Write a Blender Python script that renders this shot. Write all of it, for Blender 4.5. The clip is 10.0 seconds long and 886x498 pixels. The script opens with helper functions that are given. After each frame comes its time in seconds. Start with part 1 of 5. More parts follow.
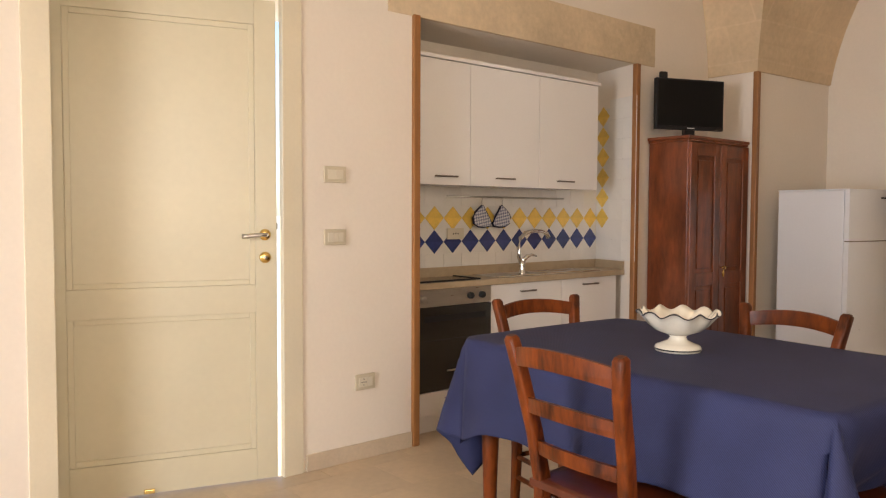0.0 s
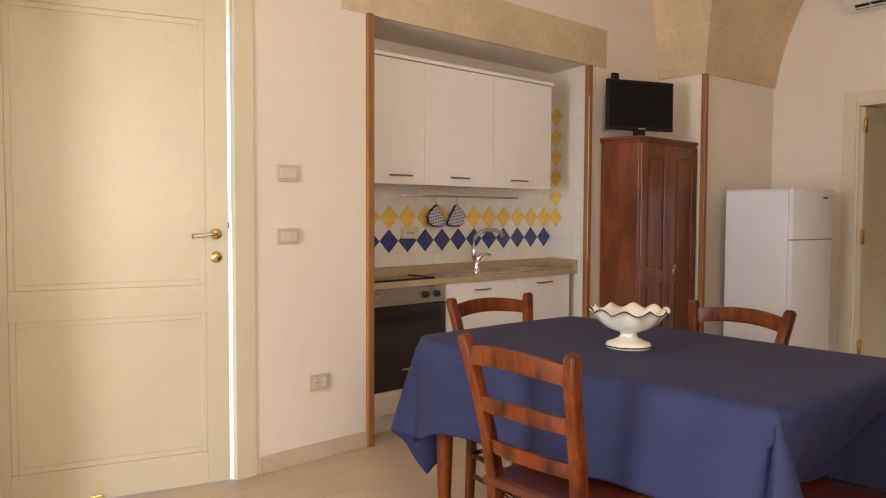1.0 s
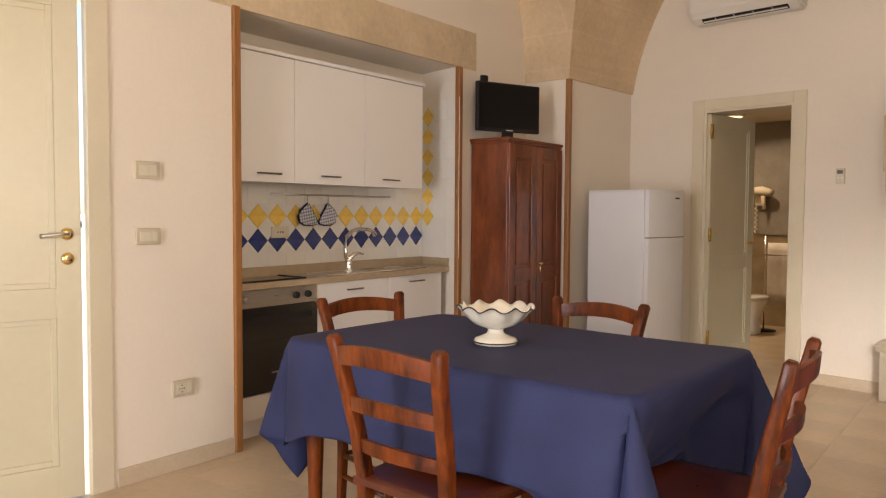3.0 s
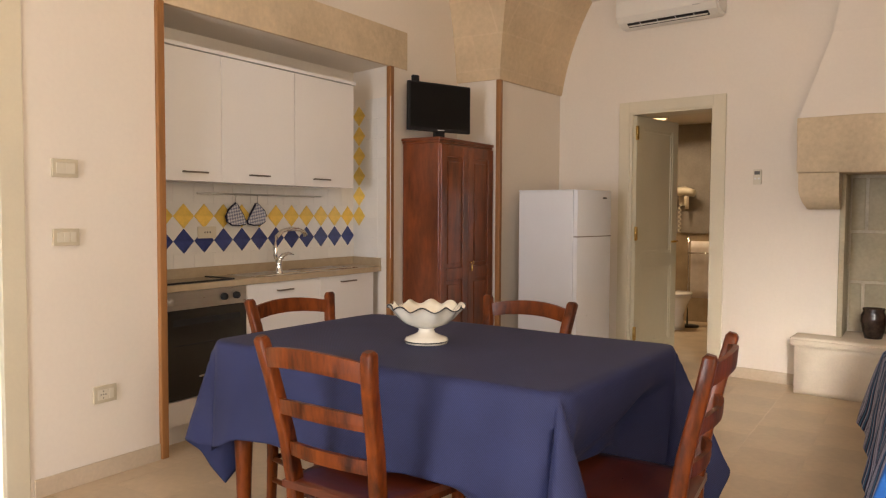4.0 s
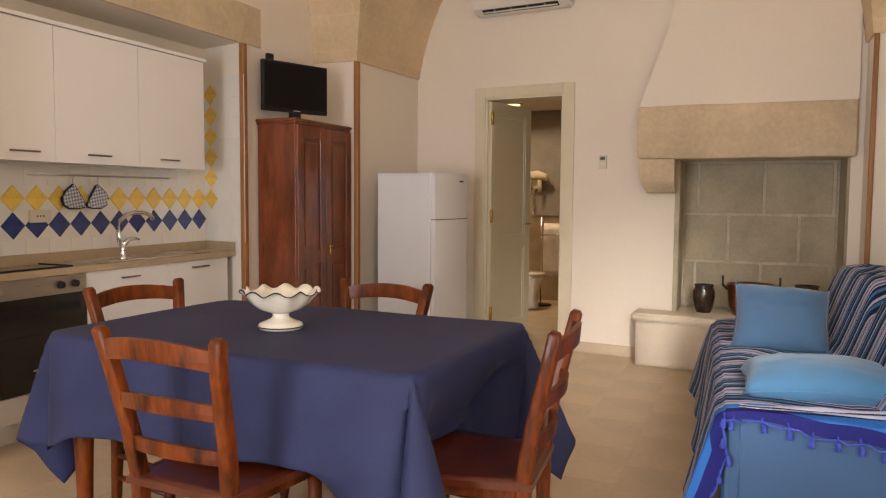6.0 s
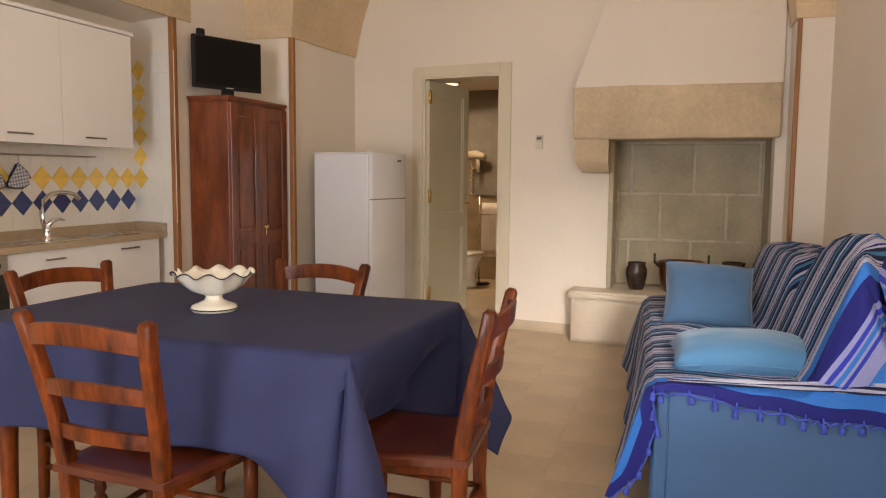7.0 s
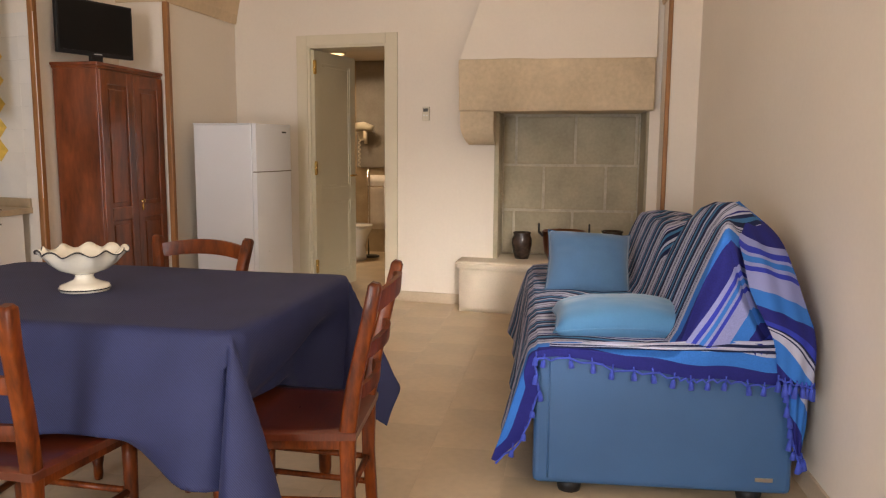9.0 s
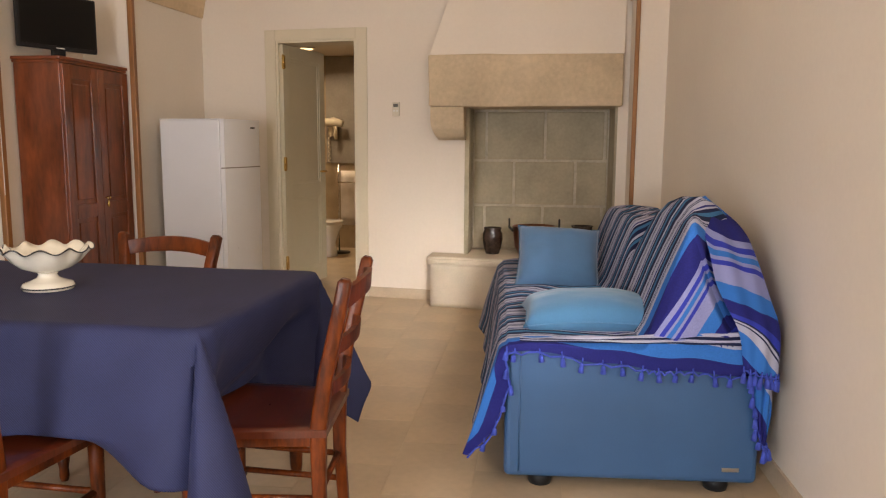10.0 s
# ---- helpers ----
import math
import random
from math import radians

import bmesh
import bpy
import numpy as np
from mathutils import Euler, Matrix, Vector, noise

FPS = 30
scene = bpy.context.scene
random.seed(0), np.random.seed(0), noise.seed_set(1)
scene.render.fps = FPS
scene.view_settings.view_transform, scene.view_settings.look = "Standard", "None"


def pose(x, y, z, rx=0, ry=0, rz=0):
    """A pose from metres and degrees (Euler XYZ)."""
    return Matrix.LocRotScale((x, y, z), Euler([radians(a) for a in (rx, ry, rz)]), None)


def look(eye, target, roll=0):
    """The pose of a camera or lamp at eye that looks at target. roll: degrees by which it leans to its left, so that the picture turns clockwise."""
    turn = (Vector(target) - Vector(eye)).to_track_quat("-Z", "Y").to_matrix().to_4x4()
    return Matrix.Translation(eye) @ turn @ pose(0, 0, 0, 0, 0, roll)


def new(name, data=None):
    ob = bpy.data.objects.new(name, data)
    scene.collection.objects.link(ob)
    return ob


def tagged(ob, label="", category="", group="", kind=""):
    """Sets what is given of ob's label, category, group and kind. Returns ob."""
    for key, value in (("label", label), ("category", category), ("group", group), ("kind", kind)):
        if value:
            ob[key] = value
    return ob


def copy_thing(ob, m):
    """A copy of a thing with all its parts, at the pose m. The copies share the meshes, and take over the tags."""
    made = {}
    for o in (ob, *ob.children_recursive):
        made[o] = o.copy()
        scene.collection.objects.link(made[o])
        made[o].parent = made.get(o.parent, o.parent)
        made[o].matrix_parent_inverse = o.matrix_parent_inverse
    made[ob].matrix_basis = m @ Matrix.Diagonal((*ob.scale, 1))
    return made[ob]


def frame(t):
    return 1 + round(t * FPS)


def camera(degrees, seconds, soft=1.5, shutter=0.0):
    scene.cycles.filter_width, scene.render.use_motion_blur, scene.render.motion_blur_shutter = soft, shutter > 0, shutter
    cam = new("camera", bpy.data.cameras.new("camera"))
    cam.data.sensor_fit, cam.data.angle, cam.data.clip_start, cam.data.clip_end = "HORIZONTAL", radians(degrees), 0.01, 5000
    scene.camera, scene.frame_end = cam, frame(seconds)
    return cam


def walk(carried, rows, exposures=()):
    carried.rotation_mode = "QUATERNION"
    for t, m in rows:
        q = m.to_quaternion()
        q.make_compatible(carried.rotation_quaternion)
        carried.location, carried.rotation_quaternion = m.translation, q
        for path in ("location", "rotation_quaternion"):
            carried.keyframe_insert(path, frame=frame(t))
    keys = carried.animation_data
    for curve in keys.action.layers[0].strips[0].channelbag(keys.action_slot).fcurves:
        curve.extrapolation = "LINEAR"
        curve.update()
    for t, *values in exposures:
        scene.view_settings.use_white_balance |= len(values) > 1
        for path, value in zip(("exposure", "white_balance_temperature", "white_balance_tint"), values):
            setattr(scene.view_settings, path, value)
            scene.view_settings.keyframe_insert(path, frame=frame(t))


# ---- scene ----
cam = camera(60.70, 10.0, soft=1.2)
PATH = [
    (0, pose(-0.107, 0.088, 1.28, 87.32, -0.24, 50.31)),
    (0.5, pose(-0.105, 0.091, 1.28, 87.29, -0.26, 49.20)),
    (1, pose(-0.101, 0.095, 1.28, 87.27, -0.25, 46.99)),
    (1.5, pose(-0.097, 0.098, 1.28, 87.25, -0.25, 44.70)),
    (2, pose(-0.093, 0.103, 1.28, 87.23, -0.25, 42.20)),
    (2.5, pose(-0.089, 0.106, 1.28, 87.24, -0.32, 39.87)),
    (4, pose(-0.075, 0.117, 1.28, 87.25, -0.30, 32.56)),
    (4.5, pose(-0.069, 0.120, 1.28, 87.24, -0.31, 29.70)),
    (5, pose(-0.063, 0.123, 1.28, 87.11, -0.35, 26.96)),
    (5.5, pose(-0.058, 0.126, 1.28, 86.66, -0.37, 24.54)),
    (7, pose(-0.042, 0.132, 1.28, 84.53, -0.46, 17.56)),
    (7.5, pose(-0.037, 0.134, 1.28, 83.83, -0.42, 15.45)),
    (8, pose(-0.031, 0.135, 1.28, 83.09, -0.42, 13.12)),
    (8.5, pose(-0.027, 0.136, 1.28, 82.63, -0.38, 11.09)),
    (9, pose(-0.022, 0.137, 1.28, 82.49, -0.42, 9.29)),
    (9.5, pose(-0.019, 0.137, 1.28, 82.41, -0.38, 7.97)),
    (10, pose(-0.017, 0.137, 1.28, 82.17, -0.36, 7.11)),
]
walk(cam, PATH, [(0.0, 1.4), (10.0, 1.4)])

# ---- world and light ----
world = bpy.data.worlds.new("sky")
scene.world = world
world.use_nodes = True
sky = world.node_tree.nodes.new("ShaderNodeTexSky")
sky.sky_type = "NISHITA"
sky.sun_disc = False
sky.sun_elevation, sky.sun_rotation = radians(50), radians(200)
back = world.node_tree.nodes["Background"]
back.inputs["Strength"].default_value = 0.15
world.node_tree.links.new(sky.outputs["Color"], back.inputs["Color"])

sun = new("sun", bpy.data.lights.new("sun", "SUN"))
sun.data.energy, sun.data.angle, sun.data.color = 3.0, radians(0.6), (1.0, 0.95, 0.88)
sun.matrix_world = look((-9, -4, 12), (-4, 1.8, 0))


def area(name, eye, target, sx, sy, watts, colour, spread):
    ob = new(name, bpy.data.lights.new(name, "AREA"))
    ob.data.shape, ob.data.size, ob.data.size_y = "RECTANGLE", sx, sy
    ob.data.energy, ob.data.color = watts, colour
    ob.data.spread = radians(spread)
    ob.matrix_world = look(eye, target)
    return ob


# daylight of the window and an assumed door behind the camera, the bathroom's lamp
area("assumed_door_daylight", (-1.80, -2.26, 1.25), (-0.75, 5, 0.35), 1.4, 2.2, 27, (0.955, 0.955, 1.02), 130)
area("window_daylight", (0.935, 0.30, 1.65), (-3, 1.9, 1.6), 1.2, 1.5, 22.5, (1.0, 0.85, 0.68), 180)
# narrow beam added to brighten the low end wall, no source of its own
area("end_wall_fill", (0.74, 0.45, 1.80), (-1.05, 6.3, 0.10), 0.5, 0.6, 1.75, (1.0, 0.93, 0.86), 24)
area("bath_lamp", (-2.59, 8.45, 2.26), (-2.4, 8.3, 0), 0.30, 0.18, 5.5, (1.0, 0.72, 0.44), 170)

# warm bulb of the wall lamp above the sofa
bulb = new("wall_lamp_bulb_light", bpy.data.lights.new("wall_lamp_bulb_light", "POINT"))
bulb.data.energy, bulb.data.color, bulb.data.shadow_soft_size = 5.0, (1.0, 0.55, 0.24), 0.04
bulb.location = (0.79, 3.45, 2.50)

# ---- materials ----


def mat(name, colour, rough=0.5, metal=0.0, vary=0.06, scale=6.0, fine=60.0, bump=0.0, coat=0.0, stretch=(1, 1, 1), rand=0.0, sheen=0.0, spec=0.5, dark=None, span=(0.3, 0.7), wear=0.07):
    m = bpy.data.materials.new(name)
    m.use_nodes = True
    nt = m.node_tree
    b = nt.nodes["Principled BSDF"]
    tc = nt.nodes.new("ShaderNodeTexCoord")
    mp = nt.nodes.new("ShaderNodeMapping")
    mp.inputs["Scale"].default_value = stretch
    nt.links.new(tc.outputs["Object"], mp.inputs["Vector"])
    n1 = nt.nodes.new("ShaderNodeTexNoise")
    n1.inputs["Scale"].default_value, n1.inputs["Detail"].default_value = scale, 5
    n2 = nt.nodes.new("ShaderNodeTexNoise")
    n2.inputs["Scale"].default_value, n2.inputs["Detail"].default_value = fine, 3
    for n in (n1, n2):
        nt.links.new(mp.outputs["Vector"], n.inputs["Vector"])
    ramp = nt.nodes.new("ShaderNodeValToRGB")
    low = dark or [c * (1 - 2.2 * vary) for c in colour]
    ramp.color_ramp.elements[0].position, ramp.color_ramp.elements[1].position = span
    ramp.color_ramp.elements[0].color = (*low, 1)
    ramp.color_ramp.elements[1].color = (*[min(1, c * (1 + vary)) for c in colour], 1)
    mixn = nt.nodes.new("ShaderNodeMath")
    mixn.operation = "MULTIPLY_ADD"
    mixn.inputs[1].default_value = 0.3
    nt.links.new(n2.outputs["Fac"], mixn.inputs[0])
    scl = nt.nodes.new("ShaderNodeMath")
    scl.operation = "MULTIPLY"
    scl.inputs[1].default_value = 0.7
    nt.links.new(n1.outputs["Fac"], scl.inputs[0])
    nt.links.new(scl.outputs[0], mixn.inputs[2])
    nt.links.new(mixn.outputs[0], ramp.inputs["Fac"])
    last = ramp.outputs["Color"]
    if rand:
        oi = nt.nodes.new("ShaderNodeObjectInfo")
        hs = nt.nodes.new("ShaderNodeHueSaturation")
        mr = nt.nodes.new("ShaderNodeMapRange")
        mr.inputs["To Min"].default_value, mr.inputs["To Max"].default_value = 1 - rand, 1 + rand
        nt.links.new(oi.outputs["Random"], mr.inputs["Value"])
        nt.links.new(mr.outputs["Result"], hs.inputs["Value"])
        nt.links.new(last, hs.inputs["Color"])
        last = hs.outputs["Color"]
    nt.links.new(last, b.inputs["Base Color"])
    b.inputs["Metallic"].default_value = metal
    b.inputs["Specular IOR Level"].default_value = spec
    b.inputs["Coat Weight"].default_value = coat
    b.inputs["Coat Roughness"].default_value = 0.12
    b.inputs["Sheen Weight"].default_value = sheen
    rr = nt.nodes.new("ShaderNodeMapRange")
    rr.inputs["To Min"].default_value, rr.inputs["To Max"].default_value = max(0.02, rough - wear), min(1, rough + wear)
    nt.links.new(n1.outputs["Fac"], rr.inputs["Value"])
    nt.links.new(rr.outputs["Result"], b.inputs["Roughness"])
    if bump:
        bp = nt.nodes.new("ShaderNodeBump")
        bp.inputs["Strength"].default_value, bp.inputs["Distance"].default_value = min(1, bump), 0.004
        nt.links.new(mixn.outputs[0], bp.inputs["Height"])
        nt.links.new(bp.outputs["Normal"], b.inputs["Normal"])
    return m


def glow(name, colour, strength):
    m = bpy.data.materials.new(name)
    m.use_nodes = True
    b = m.node_tree.nodes["Principled BSDF"]
    b.inputs["Base Color"].default_value = (*colour, 1)
    b.inputs["Emission Color"].default_value = (*colour, 1)
    b.inputs["Emission Strength"].default_value = strength
    return m


def glass(name, colour=(1, 1, 1), rough=0.02):
    m = bpy.data.materials.new(name)
    m.use_nodes = True
    b = m.node_tree.nodes["Principled BSDF"]
    b.inputs["Base Color"].default_value = (*colour, 1)
    b.inputs["Transmission Weight"].default_value = 1
    b.inputs["Roughness"].default_value = rough
    return m


M_PLASTER = mat("lime_plaster", (0.80, 0.725, 0.63), 0.85, vary=0.025, scale=1.2, fine=45, bump=0.25)
M_STONE = mat("pale_limestone", (0.66, 0.53, 0.36), 0.9, vary=0.13, scale=2.6, fine=34, bump=0.4)


def coursed(m, width, height, joint, strength):
    """Adds faint block joints and block-to-block tone to a stone material."""
    nt = m.node_tree
    b = nt.nodes["Principled BSDF"]
    old = b.inputs["Base Color"].links[0].from_socket
    tc = nt.nodes.new("ShaderNodeTexCoord")
    sp = nt.nodes.new("ShaderNodeSeparateXYZ")
    mp = nt.nodes.new("ShaderNodeCombineXYZ")
    along = nt.nodes.new("ShaderNodeMath")
    along.operation = "SUBTRACT"
    nt.links.new(tc.outputs["Object"], sp.inputs[0])
    nt.links.new(sp.outputs[0], along.inputs[0])
    nt.links.new(sp.outputs[1], along.inputs[1])
    nt.links.new(along.outputs[0], mp.inputs[0])
    nt.links.new(sp.outputs[2], mp.inputs[1])
    br = nt.nodes.new("ShaderNodeTexBrick")
    br.inputs["Scale"].default_value = 1.0
    br.inputs["Brick Width"].default_value, br.inputs["Row Height"].default_value = width, height
    br.inputs["Mortar Size"].default_value, br.inputs["Mortar Smooth"].default_value = 0.012, 1.0
    br.inputs["Color1"].default_value, br.inputs["Color2"].default_value = (0.93, 0.92, 0.90, 1), (1.05, 1.04, 1.03, 1)
    br.inputs["Mortar"].default_value = (*joint, 1)
    mx = nt.nodes.new("ShaderNodeMix")
    mx.data_type, mx.blend_type = "RGBA", "MULTIPLY"
    mx.inputs[0].default_value = strength
    nt.links.new(mp.outputs[0], br.inputs["Vector"])
    nt.links.new(old, mx.inputs[6])
    nt.links.new(br.outputs["Color"], mx.inputs[7])
    nt.links.new(mx.outputs[2], b.inputs["Base Color"])
    return m


M_VAULT = coursed(mat("vault_limestone", (0.70, 0.55, 0.365), 0.9, vary=0.10, scale=2.2, fine=30, bump=0.35), 0.48, 0.27, (1.06, 1.06, 1.07), 0.8)
M_SMOKED = mat("grey_limestone", (0.47, 0.41, 0.29), 0.9, vary=0.12, scale=4.0, fine=40, bump=0.5, rand=0.07)
M_MORTAR = mat("pale_mortar", (0.60, 0.54, 0.42), 0.95, vary=0.16, scale=7, bump=0.5)
M_HEARTH = mat("hearth_limestone", (0.76, 0.67, 0.54), 0.85, vary=0.06, scale=4.0, fine=70, bump=0.5)
M_TILE = mat("floor_limestone", (0.58, 0.45, 0.305), 0.42, vary=0.09, scale=2.2, fine=26, bump=0.12, rand=0.012)
M_GROUT = mat("floor_grout", (0.64, 0.52, 0.37), 0.8, vary=0.06)
M_SKIRT = mat("skirting_limestone", (0.60, 0.49, 0.36), 0.5, vary=0.08, scale=4, bump=0.15)
M_POST = mat("varnished_pine", (0.33, 0.145, 0.045), 0.4, vary=0.18, scale=3.0, fine=20, stretch=(6, 6, 0.6), bump=0.2)
M_CHAIR = mat("cherry_stained_wood", (0.140, 0.0300, 0.0040), 0.38, vary=0.36, scale=4.5, fine=26, stretch=(3, 3, 0.8), bump=0.15, coat=0.10, spec=0.22, dark=(0.030, 0.0058, 0.0014), span=(0.36, 0.62))
M_SEAT = mat("dark_cherry_seat_wood", (0.105, 0.021, 0.008), 0.30, vary=0.25, scale=4, fine=30, stretch=(1, 5, 1), bump=0.12, coat=0.4)
M_WARD = mat("red_brown_knotty_wood", (0.200, 0.050, 0.013), 0.36, vary=0.24, scale=3.4, fine=16, stretch=(3, 3, 0.8), bump=0.14, coat=0.25, dark=(0.075, 0.017, 0.005), span=(0.32, 0.66))
M_DOOR = mat("cream_satin_paint", (0.61, 0.555, 0.40), 0.37, vary=0.03, scale=2.0, fine=30, bump=0.05, wear=0.015, spec=0.6)
M_FRAME = mat("cream_frame_paint", (0.70, 0.63, 0.48), 0.4, vary=0.03, scale=3, bump=0.06)
M_WHITE = mat("white_lacquer", (0.84, 0.82, 0.80), 0.22, vary=0.015, scale=2)
M_FRIDGE = mat("white_enamel", (0.78, 0.79, 0.82), 0.3, vary=0.015, scale=3)
M_TOP = mat("beige_laminate_worktop", (0.45, 0.35, 0.23), 0.4, vary=0.07, scale=20, fine=120)
M_STEEL = mat("brushed_steel", (0.56, 0.54, 0.51), 0.3, 1.0, vary=0.05, scale=8, stretch=(1, 1, 8))
M_CHROME = mat("chrome", (0.75, 0.74, 0.72), 0.08, 1.0, vary=0.01)
M_BRASS = mat("polished_brass", (0.86, 0.62, 0.22), 0.2, 1.0, vary=0.05)
M_BLACK = mat("black_glass", (0.012, 0.012, 0.012), 0.08, vary=0.02, coat=0.3)
M_DARK = mat("dark_plastic", (0.016, 0.016, 0.017), 0.45, vary=0.05, spec=0.25)
M_SCREEN = mat("matt_screen", (0.005, 0.005, 0.005), 0.35, vary=0.02, spec=0.2)
M_PLASTIC = mat("ivory_plastic", (0.66, 0.60, 0.48), 0.4, vary=0.02)
M_PLATE = mat("cream_cover_plate", (0.56, 0.49, 0.36), 0.4, vary=0.03)
M_WTILE = mat("white_glazed_tile", (0.80, 0.77, 0.72), 0.16, vary=0.02, scale=5, rand=0.02)
M_YTILE = mat("yellow_glazed_tile", (0.86, 0.59, 0.13), 0.2, vary=0.08, scale=14, rand=0.08)
M_BTILE = mat("blue_glazed_tile", (0.038, 0.055, 0.20), 0.2, vary=0.15, scale=14, rand=0.15)
M_CERAMIC = mat("cream_glazed_ceramic", (0.84, 0.79, 0.68), 0.16, vary=0.04, scale=12, coat=0.3)
M_LINE = mat("dark_painted_rim", (0.02, 0.018, 0.02), 0.3)
M_PORC = mat("white_porcelain", (0.82, 0.80, 0.76), 0.12, vary=0.01)
M_LEATHER = mat("blue_leatherette", (0.040, 0.108, 0.245), 0.38, vary=0.05, scale=5, fine=180, bump=0.12)
M_CUSH = mat("blue_cotton", (0.042, 0.098, 0.190), 0.9, vary=0.06, scale=7, fine=150, bump=0.3, sheen=0.2)
M_CUSH2 = mat("turquoise_cotton", (0.055, 0.168, 0.32), 0.9, vary=0.05, scale=7, fine=150, bump=0.3, sheen=0.2)
M_FRINGE = mat("royal_blue_yarn", (0.05, 0.085, 0.50), 0.9, vary=0.15, scale=30)
M_POT = mat("brown_glazed_pot", (0.045, 0.027, 0.02), 0.22, vary=0.3, scale=14)
M_COPPER = mat("aged_copper", (0.42, 0.17, 0.085), 0.3, 1.0, vary=0.2, scale=10)
M_IRON = mat("black_iron", (0.02, 0.018, 0.016), 0.5, vary=0.1)
M_BTAN = mat("bath_travertine", (0.42, 0.33, 0.22), 0.4, vary=0.12, scale=6, bump=0.1, rand=0.08)
M_TOWEL = mat("white_towel", (0.80, 0.74, 0.69), 0.95, vary=0.05, scale=12, fine=200, bump=0.5)
M_HANDLE = mat("dark_burnished_steel", (0.24, 0.21, 0.19), 0.3, 1.0, vary=0.05)
M_LABEL = mat("printed_label", (0.75, 0.75, 0.75), 0.5)
M_GROUND = mat("outdoor_paving", (0.55, 0.50, 0.42), 0.9, vary=0.1, scale=1.0, bump=0.3)
M_LAMP = glow("lit_lamp", (1.0, 0.66, 0.30), 1.0)
M_GLASS = glass("window_glass")

# ---- building helpers ----


def box(bm, x0, x1, y0, y1, z0, z1, bevel=0.0, seg=2):
    m = Matrix.Translation(((x0 + x1) / 2, (y0 + y1) / 2, (z0 + z1) / 2)) @ Matrix.Diagonal((abs(x1 - x0), abs(y1 - y0), abs(z1 - z0), 1))
    vs = bmesh.ops.create_cube(bm, size=1, matrix=m)["verts"]
    if bevel:
        es = list({e for v in vs for e in v.link_edges})
        bmesh.ops.bevel(bm, geom=es, offset=bevel, segments=seg, profile=0.5, affect="EDGES")
    return bm


def B(*dims, bevel=0.0, seg=2):
    return box(bmesh.new(), *dims, bevel=bevel, seg=seg)


def lathe(profile, n=32, centre=(0, 0, 0), axis="z", wave=None):
    """A turned form from (radius, height) pairs."""
    bm = bmesh.new()
    rings = []
    for r, h in profile:
        ring = []
        for i in range(n):
            a = 2 * math.pi * i / n
            rr, hh = (r, h) if wave is None else wave(r, h, a)
            p = Vector((rr * math.cos(a), rr * math.sin(a), hh))
            if axis == "x":
                p = Vector((p.z, p.x, p.y))
            elif axis == "y":
                p = Vector((p.x, p.z, p.y))
            ring.append(bm.verts.new(p + Vector(centre)))
        rings.append(ring)
    for a, b in zip(rings, rings[1:]):
        for i in range(n):
            bm.faces.new((a[i], a[(i + 1) % n], b[(i + 1) % n], b[i]))
    if profile[0][0] > 1e-6 and profile[-1][0] > 1e-6:
        a, b = rings[-1], rings[0]
        for i in range(n):
            bm.faces.new((a[i], a[(i + 1) % n], b[(i + 1) % n], b[i]))
    bmesh.ops.remove_doubles(bm, verts=bm.verts, dist=1e-6)
    bmesh.ops.recalc_face_normals(bm, faces=bm.faces)
    for f in bm.faces:
        f.smooth = True
    return bm


def tube(points, radius, n=10, flat=1.0):
    """A round bar along points; radius may be a list."""
    bm = bmesh.new()
    pts = [Vector(p) for p in points]
    rings = []
    for i, p in enumerate(pts):
        d = (pts[min(i + 1, len(pts) - 1)] - pts[max(i - 1, 0)]).normalized()
        s = d.cross(Vector((0.03, 0.02, 1)) if abs(d.z) < 0.95 else Vector((0, 1, 0))).normalized()
        u = s.cross(d)
        r = radius[i] if isinstance(radius, (list, tuple)) else radius
        rings.append([bm.verts.new(p + r * (math.cos(2 * math.pi * k / n) * s + flat * math.sin(2 * math.pi * k / n) * u)) for k in range(n)])
    for a, b in zip(rings, rings[1:]):
        for k in range(n):
            bm.faces.new((a[k], a[(k + 1) % n], b[(k + 1) % n], b[k])).smooth = True
    bm.faces.new(rings[0]), bm.faces.new(rings[-1])
    bmesh.ops.recalc_face_normals(bm, faces=bm.faces)
    return bm


def bar(points, w, d, k=4.6, n=20):
    """A rounded square bar in a yz plane along points; w across, d deep, lists or numbers."""
    bm = bmesh.new()
    pts = [Vector(p) for p in points]
    rings = []
    for i, p in enumerate(pts):
        t = pts[min(i + 1, len(pts) - 1)] - pts[max(i - 1, 0)]
        u = Vector((0, t.z, -t.y)).normalized()
        ww, dd = w[i] if isinstance(w, list) else w, d[i] if isinstance(d, list) else d
        ring = []
        for j in range(n):
            a = 2 * math.pi * j / n
            c, s = math.cos(a), math.sin(a)
            ring.append(bm.verts.new(p + Vector((1, 0, 0)) * (ww / 2 * math.copysign(abs(c) ** (2 / k), c)) + u * (dd / 2 * math.copysign(abs(s) ** (2 / k), s))))
        rings.append(ring)
    for a, b in zip(rings, rings[1:]):
        for j in range(n):
            bm.faces.new((a[j], a[(j + 1) % n], b[(j + 1) % n], b[j])).smooth = True
    bm.faces.new(rings[0]), bm.faces.new(rings[-1])
    bmesh.ops.recalc_face_normals(bm, faces=bm.faces)
    return bm


def prism(points, z0, z1):
    """An upright prism over a ground outline."""
    bm = bmesh.new()
    a = [bm.verts.new((x, y, z0)) for x, y in points]
    b = [bm.verts.new((x, y, z1)) for x, y in points]
    n = len(points)
    for i in range(n):
        bm.faces.new((a[i], a[(i + 1) % n], b[(i + 1) % n], b[i]))
    bm.faces.new(a), bm.faces.new(b)
    bmesh.ops.recalc_face_normals(bm, faces=bm.faces)
    return bm


